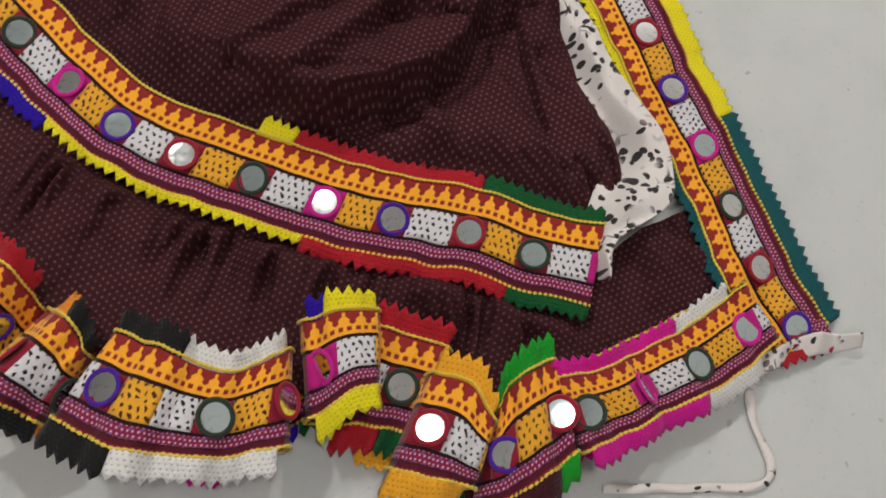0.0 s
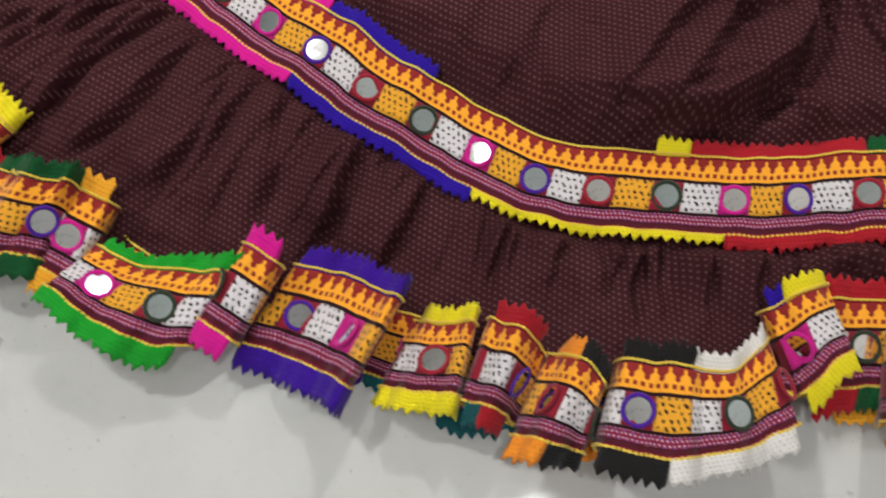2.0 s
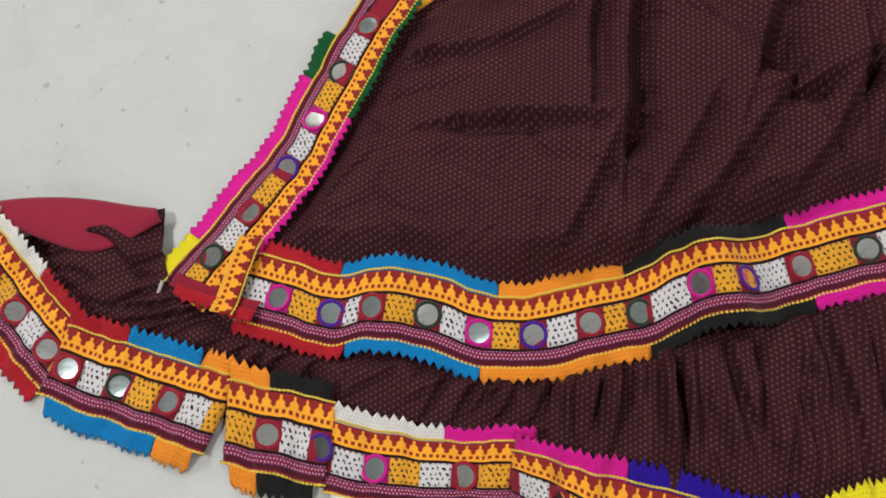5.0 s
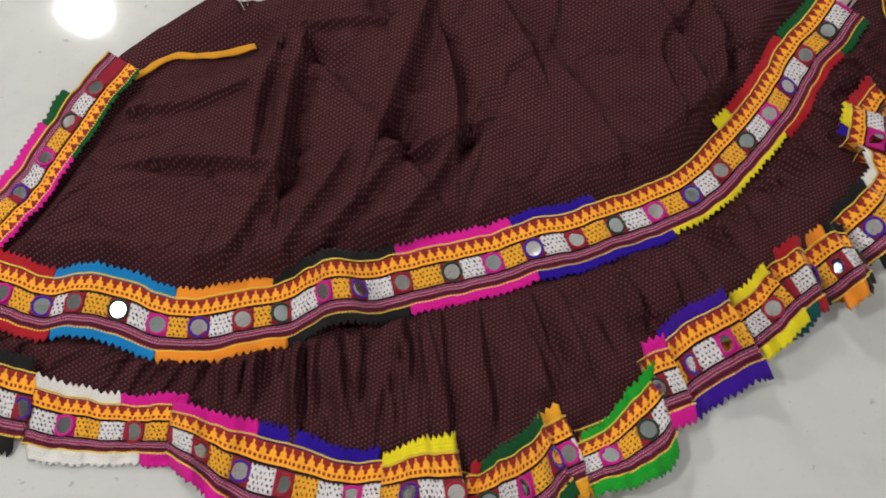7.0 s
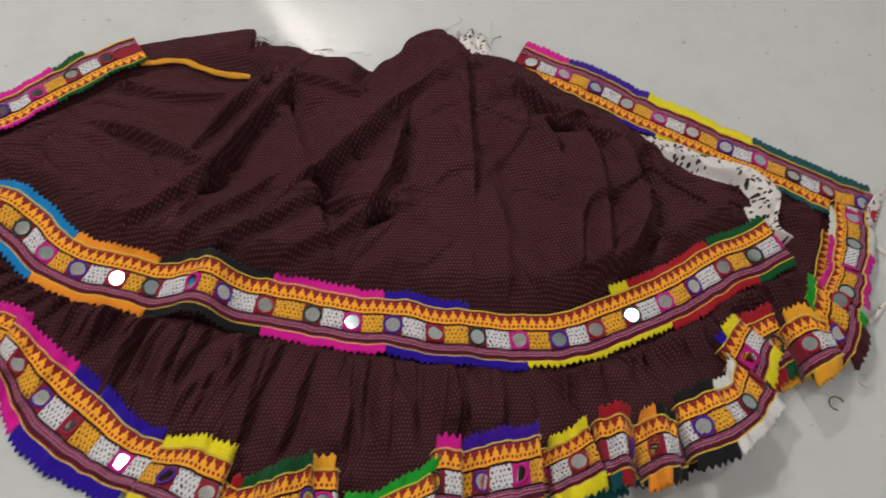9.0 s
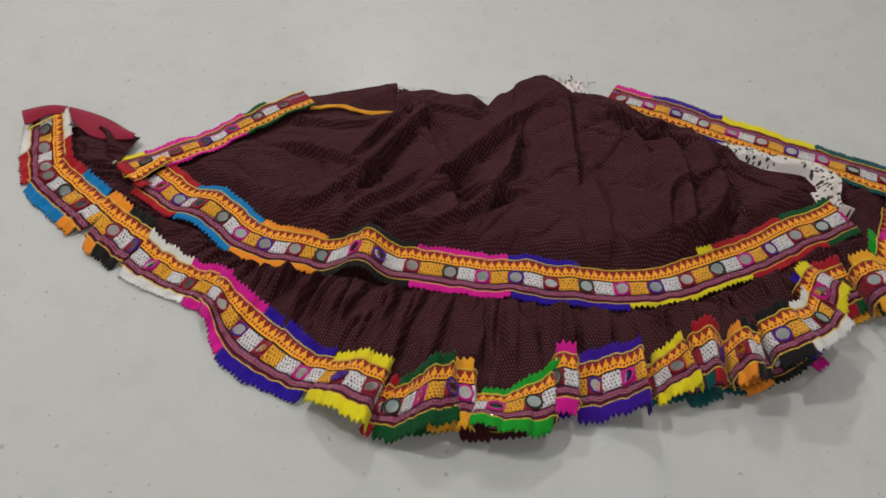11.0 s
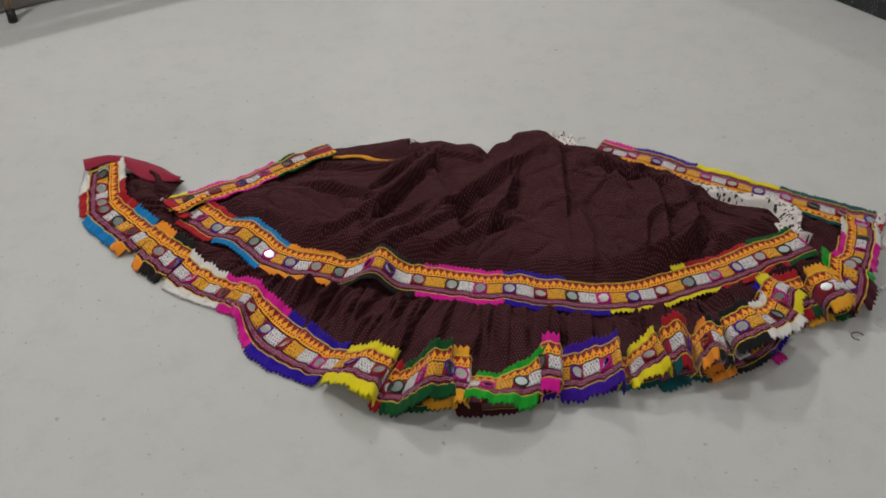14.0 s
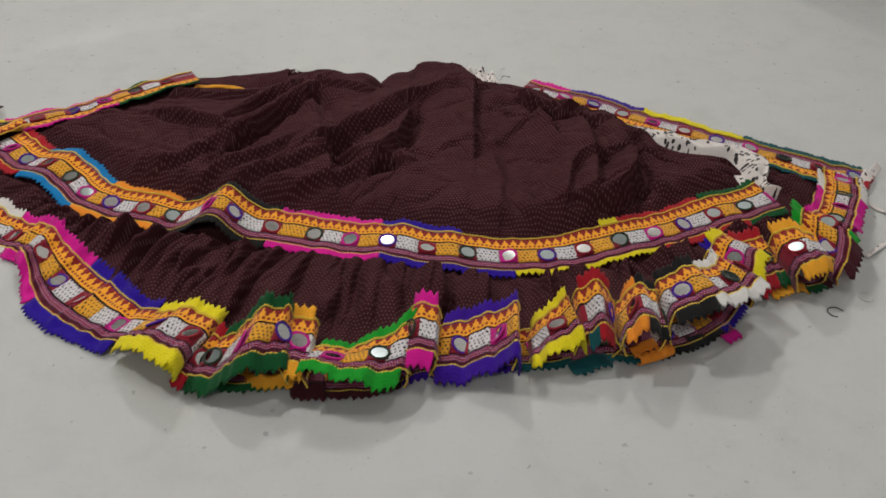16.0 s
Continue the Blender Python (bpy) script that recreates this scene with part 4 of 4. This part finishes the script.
pleat([(-1.028, 0.143, 0.030, -1.049, 0.099, 0.024), (-1.009, 0.129, 0.036, -1.028, 0.069, 0.032), (-0.981, 0.103, 0.024, -1.020, 0.052, 0.016), (-0.934, 0.071, 0.008, -0.996, 0.012, 0.006), (-0.897, 0.040, 0.008, -0.955, -0.022, 0.006), (-0.860, 0.009, 0.010, -0.904, -0.050, 0.006), (-0.822, -0.006, 0.014, -0.857, -0.070, 0.012)],
      "wRoPwRowM", 0.004, [(0.42, "magenta"), (1.0, "indigo")], [(0.38, "magenta"), (1.0, "indigo")])
pleat([(-0.825, -0.013, 0.016, -0.854, -0.071, 0.020), (-0.779, -0.018, 0.032, -0.812, -0.096, 0.050), (-0.740, -0.031, 0.026, -0.762, -0.121, 0.052)],
      "oPwR", 0.0, "yellow", "yellow")
pleat([(-0.734, -0.065, 0.028, -0.766, -0.121, 0.020), (-0.716, -0.071, 0.022, -0.747, -0.128, 0.014)],
      "RoR", 0.0, "red", "red")
pleat([(-0.723, -0.067, 0.026, -0.754, -0.125, 0.018), (-0.699, -0.064, 0.045, -0.716, -0.134, 0.030), (-0.669, -0.064, 0.078, -0.678, -0.136, 0.066), (-0.640, -0.050, 0.074, -0.634, -0.117, 0.058)],
      "DwMoP", 0.0, "dark green", "dark green")
pleat([(-0.639, -0.049, 0.054, -0.636, -0.123, 0.048), (-0.610, -0.047, 0.054, -0.609, -0.122, 0.048)],
      "M", 0.002, "amber", "amber")
pleat([(-0.608, -0.083, 0.042, -0.611, -0.131, 0.062), (-0.565, -0.079, 0.036, -0.565, -0.136, 0.056), (-0.521, -0.062, 0.042, -0.515, -0.131, 0.050), (-0.487, -0.048, 0.056, -0.490, -0.115, 0.038)],
      "wMoDw", -0.012, "green", "green")
pleat([(-0.489, -0.022, 0.061, -0.490, -0.094, 0.054), (-0.459, -0.023, 0.063, -0.459, -0.095, 0.051)],
      "Dw", -0.010, "magenta", "magenta")
pleat([(-0.453, -0.012, 0.020, -0.458, -0.092, 0.022), (-0.408, -0.000, 0.026, -0.407, -0.082, 0.027), (-0.360, 0.001, 0.052, -0.359, -0.081, 0.060)],
      "oPwMo", -0.014, "purple", "purple")
pleat([(-0.344, -0.003, 0.012, -0.336, -0.066, 0.028), (-0.321, 0.002, 0.036, -0.309, -0.058, 0.045), (-0.297, 0.012, 0.061, -0.281, -0.046, 0.061)],
      "wRo", 0.0, "yellow", "yellow")
pleat([(-0.283, 0.022, 0.066, -0.274, -0.046, 0.050), (-0.258, 0.022, 0.078, -0.252, -0.040, 0.060), (-0.236, 0.020, 0.050, -0.232, -0.040, 0.035)],
      "wPo", 0.004, "red", [(0.4, "teal"), (1.0, "red")])
pleat([(-0.231, 0.022, 0.046, -0.224, -0.050, 0.062), (-0.208, 0.026, 0.074, -0.206, -0.046, 0.080), (-0.186, 0.018, 0.070, -0.176, -0.036, 0.060)],
      "oRwD", -0.022, [(0.42, "orange"), (1.0, "black")], [(0.5, "orange"), (1.0, "black")])
pleat([(-0.180, 0.042, 0.066, -0.166, -0.026, 0.070), (-0.150, 0.052, 0.082, -0.140, -0.020, 0.088), (-0.110, 0.068, 0.074, -0.108, -0.006, 0.090), (-0.096, 0.090, 0.068, -0.066, 0.030, 0.074), (-0.090, 0.112, 0.062, -0.044, 0.062, 0.066)],
      "wPowDo", -0.018, [(0.42, "black"), (1.0, "white")], [(0.32, "black"), (1.0, "white")], scale=0.95)
pleat([(-0.097, 0.138, 0.052, -0.044, 0.089, 0.050), (-0.081, 0.163, 0.058, -0.036, 0.119, 0.056), (-0.065, 0.178, 0.054, -0.027, 0.135, 0.063)],
      "Mw", -0.002, [(0.25, "indigo"), (1.0, "yellow")], "yellow")
pleat([(-0.068, 0.164, 0.040, -0.034, 0.097, 0.030), (-0.040, 0.183, 0.036, -0.011, 0.116, 0.030), (-0.009, 0.196, 0.035, 0.013, 0.131, 0.030)],
      "wDo", 0.0, "red", [(0.6, "red"), (1.0, "dark green")])
pleat([(-0.002, 0.171, 0.056, 0.022, 0.101, 0.055), (0.021, 0.183, 0.064, 0.044, 0.112, 0.066), (0.051, 0.175, 0.060, 0.072, 0.131, 0.050)],
      "Rw", 0.004, "amber", "amber")
pleat([(0.047, 0.186, 0.050, 0.085, 0.126, 0.030), (0.043, 0.212, 0.062, 0.100, 0.152, 0.050), (0.055, 0.238, 0.060, 0.111, 0.199, 0.055)],
      "PoRw", 0.0, "green", [(0.75, "maroon"), (1.0, "green")])
pleat([(0.066, 0.230, 0.055, 0.117, 0.207, 0.050), (0.093, 0.275, 0.045, 0.142, 0.264, 0.040), (0.114, 0.329, 0.035, 0.168, 0.327, 0.030), (0.131, 0.401, 0.030, 0.182, 0.390, 0.020)],
      "DoMwDoMw", 0.0, [(0.68, "magenta"), (1.0, "white")], [(0.66, "magenta"), (1.0, "white")])


sheet("flounce", HEM_LINE, FLOUNCE_TOP, 900, 74, flounce_height, BROWN, skirt, "gathered dark brown cotton flounce")


# the hem's inner turns, that show between the pleats
def smoothed(rows, wide):
    q = np.asarray(rows, float)
    k = np.hanning(wide)
    k /= k.sum()
    return np.stack([np.convolve(np.pad(q[:, i], wide // 2, mode="edge"), k, mode="valid") for i in range(3)], 1)


raised = [e for e in HEM_EDGES if e[0][0] > -0.80]
hem_top, hem_low = smoothed([e[0] for e in raised], 41), smoothed([e[1] for e in raised], 41)
mid_way, way_in = (hem_top + hem_low) / 2, hem_top - hem_low
way_in[:, 2] = 0
way_in /= np.linalg.norm(way_in, axis=1, keepdims=True)
low_z = np.array([[1, 1, 0]])
inner = Ribbon((mid_way * low_z + way_in * 0.034 + (0, 0, 0.010))[::6], (mid_way * low_z - way_in * 0.026 + (0, 0, 0.006))[::6])
inner_band = band(inner, skirt, "shaded inner turns of the gathered hem trim")
pattern(inner, inner_band, "woRwoMwoDwoP" * 5, 0.0)
seg_fringe(inner, inner_band, -1, cuts_at(inner, [(-0.76, -0.09, "yellow"),
                                                  (-0.62, -0.10, "dark green"), (-0.49, -0.09, "maroon"), (-0.36, -0.07, "purple"), (-0.20, -0.03, "teal"), (-0.08, 0.02, "black"),
                                                  (-0.03, 0.09, "indigo"), (0.05, 0.13, "dark green"), (0.13, 0.18, "maroon"), (0.18, 0.39, "magenta")]), 0.016)

# printed lining and the crimson lining at the other end
sheet("printed_lining", [(-0.152, 0.480), (-0.115, 0.460), (-0.057, 0.439), (-0.016, 0.425), (-0.008, 0.383), (0.011, 0.348), (0.043, 0.326)],
      [(-0.160, 0.508), (-0.105, 0.492), (-0.049, 0.469), (0.002, 0.455), (0.044, 0.414), (0.033, 0.358), (0.049, 0.326)], 120, 30,
      lambda x, y, u, v: 0.012 + 0.018 * ease(v, 0.15, 0.6) + 0.006 * np.sin(u * 26 + 2 * v) * np.sin(np.pi * v) + 0.005 * rumple(x, y, 20.0, 2.2), SPRIG, skirt, "off-white cotton lining printed with dark sprigs")
sheet("crimson_lining", [(-1.477, 0.527), (-1.415, 0.557), (-1.331, 0.488), (-1.255, 0.488)], [(-1.497, 0.569), (-1.426, 0.586), (-1.349, 0.561), (-1.255, 0.504)], 80, 14,
      lambda x, y, u, v: 0.024 + 0.006 * np.sin(np.pi * v) + 0.004 * rumple(x, y, 12.0, 6.1), CRIMSON, skirt, "plain crimson lining turned out")


def flap(points, away, colour, label_to=None, reach=0.022):
    """A loose bit of edging that shows from under the hem: its line, and the way that its teeth point."""
    low = [(x - 0.009 * away[0], y - 0.009 * away[1], z) for x, y, z in points]
    top = [(x - 0.075 * away[0], y - 0.075 * away[1], z + 0.004) for x, y, z in points]
    rib = Ribbon(top, low)
    fringe(rib, skirt, colour, 0, rib.length, -1, reach)
    p, f, uv, _ = strip(rib, 0, rib.length, np.linspace(V_LOW, -0.012, 5), 0.0, 0.003)
    uv[:, 1] -= 0.5
    thicken(put("turned_braid", mesh_of("turned_braid", p, f, uv, [BRAID]), skirt, "purple braid on the hem's inner turn"), 0.0012)


def rolled(line, away, colour, r):
    """Edging rolled up on itself."""
    q = spline(line, 30)
    a = np.linspace(-1.5, 3.4, 16)
    out = Vector(away).normalized()
    rr = r * (1 - 0.06 * np.maximum(a, 0))[None, :] * (1 + 0.12 * np.sin(np.arange(30) * 1.1))[:, None]
    reach = rr * np.cos(a)[None, :]
    rise = rr * (1 + np.sin(a)[None, :])
    p = np.stack([q[:, 0:1] + out.x * reach, q[:, 1:2] + out.y * reach, q[:, 2:3] + rise], -1)
    s, t = np.meshgrid(np.linspace(0, 0.05, 30), np.linspace(0, 0.04, 16), indexing="ij")
    me = mesh_of("rolled_edging", p.reshape(-1, 3), grid_faces(30, 16), np.stack([s.ravel(), t.ravel()], 1), [YARN[colour]])
    return thicken(put("rolled_edging", me, skirt, colour + " crocheted edging rolled up at the hem"), 0.0016)


flap([(-0.210, -0.036, 0.012), (-0.190, -0.030, 0.018), (-0.168, -0.016, 0.014)], (0.5, -0.86), "orange", reach=0.020)
rolled([(-0.206, -0.046, 0.004), (-0.184, -0.038, 0.006), (-0.162, -0.024, 0.005)], (0.5, -0.86, 0), "orange", 0.008)
flap([(-0.630, -0.124, 0.008), (-0.610, -0.126, 0.010), (-0.586, -0.126, 0.008)], (0.2, -0.98), "maroon", reach=0.030)
flap([(-0.690, -0.118, 0.008), (-0.650, -0.118, 0.012), (-0.612, -0.112, 0.010)], (0.05, -1.0), "amber", reach=0.024)
flap([(-0.290, -0.062, 0.007), (-0.265, -0.056, 0.012), (-0.240, -0.044, 0.008)], (0.45, -0.89), "teal", reach=0.026)
flap([(-0.008, 0.098, 0.007), (0.018, 0.110, 0.010), (0.044, 0.124, 0.008)], (0.5, -0.86), "amber", reach=0.022)
flap([(-0.086, 0.004, 0.006), (-0.064, 0.018, 0.007)], (0.55, -0.83), "magenta", reach=0.018)
flap([(-0.135, -0.004, 0.007), (-0.112, 0.004, 0.009)], (0.5, -0.86), "black", reach=0.022)
corner_edge = Ribbon([(-1.216, 0.464, 0.030), (-1.190, 0.440, 0.030), (-1.156, 0.408, 0.028)], [(-1.262, 0.420, 0.024), (-1.236, 0.394, 0.026), (-1.202, 0.362, 0.024)])
fringe(corner_edge, skirt, "red", 0, corner_edge.length, -1, 0.016)
flap([(0.200, 0.376, 0.008), (0.214, 0.400, 0.010), (0.226, 0.424, 0.008)], (0.85, -0.53), "red", reach=0.012)

# the strip of orange motif across the corner of the side band
cross = Ribbon([(-1.221, 0.366, 0.027), (-1.168, 0.425, 0.029)], [(-1.276, 0.406, 0.027), (-1.223, 0.465, 0.029)])
pp, pf, puv, _ = strip(cross, 0, cross.length, np.linspace(0.015, 0.0355, 5), 0.002, 0.003)
puv[:, 1] -= 0.5
thicken(put("corner_motif", mesh_of("corner_motif", pp, pf, puv, [MOTIF]), skirt, "orange motif strip across the corner"), 0.001)
for v in (0.0145, 0.036):
    cord(cross, skirt, 0, cross.length, v)


def line_mesh(name, points, r, mat, sides=5):
    """A thin round thread along a smooth way."""
    q = spline(points, max(8, 6 * len(points)))
    t = np.gradient(q, axis=0)
    t /= np.linalg.norm(t, axis=1, keepdims=True) + 1e-9
    a = np.cross(t, (0.13, 0.31, 0.94))
    a /= np.linalg.norm(a, axis=1, keepdims=True) + 1e-9
    b = np.cross(t, a)
    n = len(q)
    p = np.stack([q + (a * math.cos(2 * math.pi * j / sides) + b * math.sin(2 * math.pi * j / sides)) * r for j in range(sides)], 1)
    f = [(i * sides + j, (i + 1) * sides + j, (i + 1) * sides + (j + 1) % sides, i * sides + (j + 1) % sides) for i in range(n - 1) for j in range(sides)]
    return mesh_of(name, p.reshape(-1, 3), f, None, [mat])


def strap(points, wide):
    """A flat printed tie lying on the floor."""
    p = np.asarray(points, float)
    q = spline(p, 60)
    t = np.gradient(q, axis=0)[:, :2]
    t /= np.linalg.norm(t, axis=1, keepdims=True) + 1e-9
    n = np.stack([-t[:, 1], t[:, 0], 0 * t[:, 0]], 1) * wide / 2
    n[:, 2] = 0.0015 * np.sin(np.arange(60) * 0.5)
    v = np.stack([q - n, q, q + n], 1).reshape(-1, 3)
    v[:, 2] = np.maximum(v[:, 2], 0.002)
    return thicken(put("tie", mesh_of("tie", v, grid_faces(60, 3), v[:, :2], [SPRIG]), skirt, "narrow printed cotton tie"), 0.001)


strap([(0.190, 0.345, 0.008), (0.208, 0.330, 0.003), (0.240, 0.311, 0.003), (0.243, 0.294, 0.004), (0.222, 0.272, 0.003), (0.196, 0.248, 0.003), (0.150, 0.205, 0.006)], 0.007)
sheet("printed_facing", [(0.176, 0.330), (0.193, 0.366), (0.212, 0.402), (0.240, 0.438)], [(0.168, 0.348), (0.184, 0.382), (0.200, 0.414), (0.232, 0.444)], 40, 8,
      lambda x, y, u, v: 0.008 + 0.010 * v + 0.004 * np.sin(u * 21), SPRIG, skirt, "printed facing turned out at the hem corner")
sheet("waist_lining", [(-0.462, 0.684), (-0.43, 0.660), (-0.385, 0.660)], [(-0.452, 0.700), (-0.420, 0.710), (-0.394, 0.690)], 30, 12,
      lambda x, y, u, v: 0.020 + 0.008 * np.sin(u * 17) * v + 0.004 * rumple(x, y, 40.0, 1.1), SPRIG, skirt, "frayed printed lining at the waist")

# frayed threads at the waist and loose threads on the floor
for i in range(26):
    x = random.uniform(-0.77, -0.60) if i < 17 else random.uniform(-0.47, -0.38)
    y = 0.63 if i < 17 else 0.69
    y += random.uniform(-0.005, 0.012)
    z = on_cloth("upper_tier", x, y, 0.0)
    dx, dy = random.uniform(-0.022, 0.022), random.uniform(0.018, 0.065)
    way = [(x, y, z), (x + 0.3 * dx, y + 0.4 * dy, z * 0.6 + random.uniform(0, 0.012)), (x + dx * 1.3, y + 0.8 * dy, 0.006), (x + dx + random.uniform(-0.01, 0.01), y + dy, 0.002)]
    put("frayed_thread", line_mesh("frayed_thread", way, 0.00045, THREAD if i % 3 else DARK_LINE), skirt, "loose frayed thread")
for way in ([(-1.275, 0.432, 0.02), (-1.290, 0.420, 0.012), (-1.302, 0.424, 0.008), (-1.316, 0.416, 0.004)],):
    put("knotted_thread", line_mesh("knotted_thread", way, 0.0022, THREAD), skirt, "knotted white thread end")
put("cord", line_mesh("cord", [(-1.468, 0.514, 0.022), (-1.407, 0.570, 0.022), (-1.374, 0.541, 0.022), (-1.326, 0.477, 0.022)], 0.0016, CORD), skirt, "yellow cord along the lining")
for cx, cy, turn in ((0.074, 0.080, 0.3), (0.126, 0.116, 1.2), (0.30, 0.06, 2.0)):
    way = [(cx + 0.012 * math.cos(turn + k * 0.9) * (1 - 0.05 * k), cy + 0.010 * math.sin(turn + k * 0.9), 0.0012) for k in range(6)]
    tagged(put("loose_thread", line_mesh("loose_thread", way, 0.0007, DARK_LINE if turn < 1 else THREAD)), "short curled loose thread lying on the floor", "thread", "loose threads on the floor")
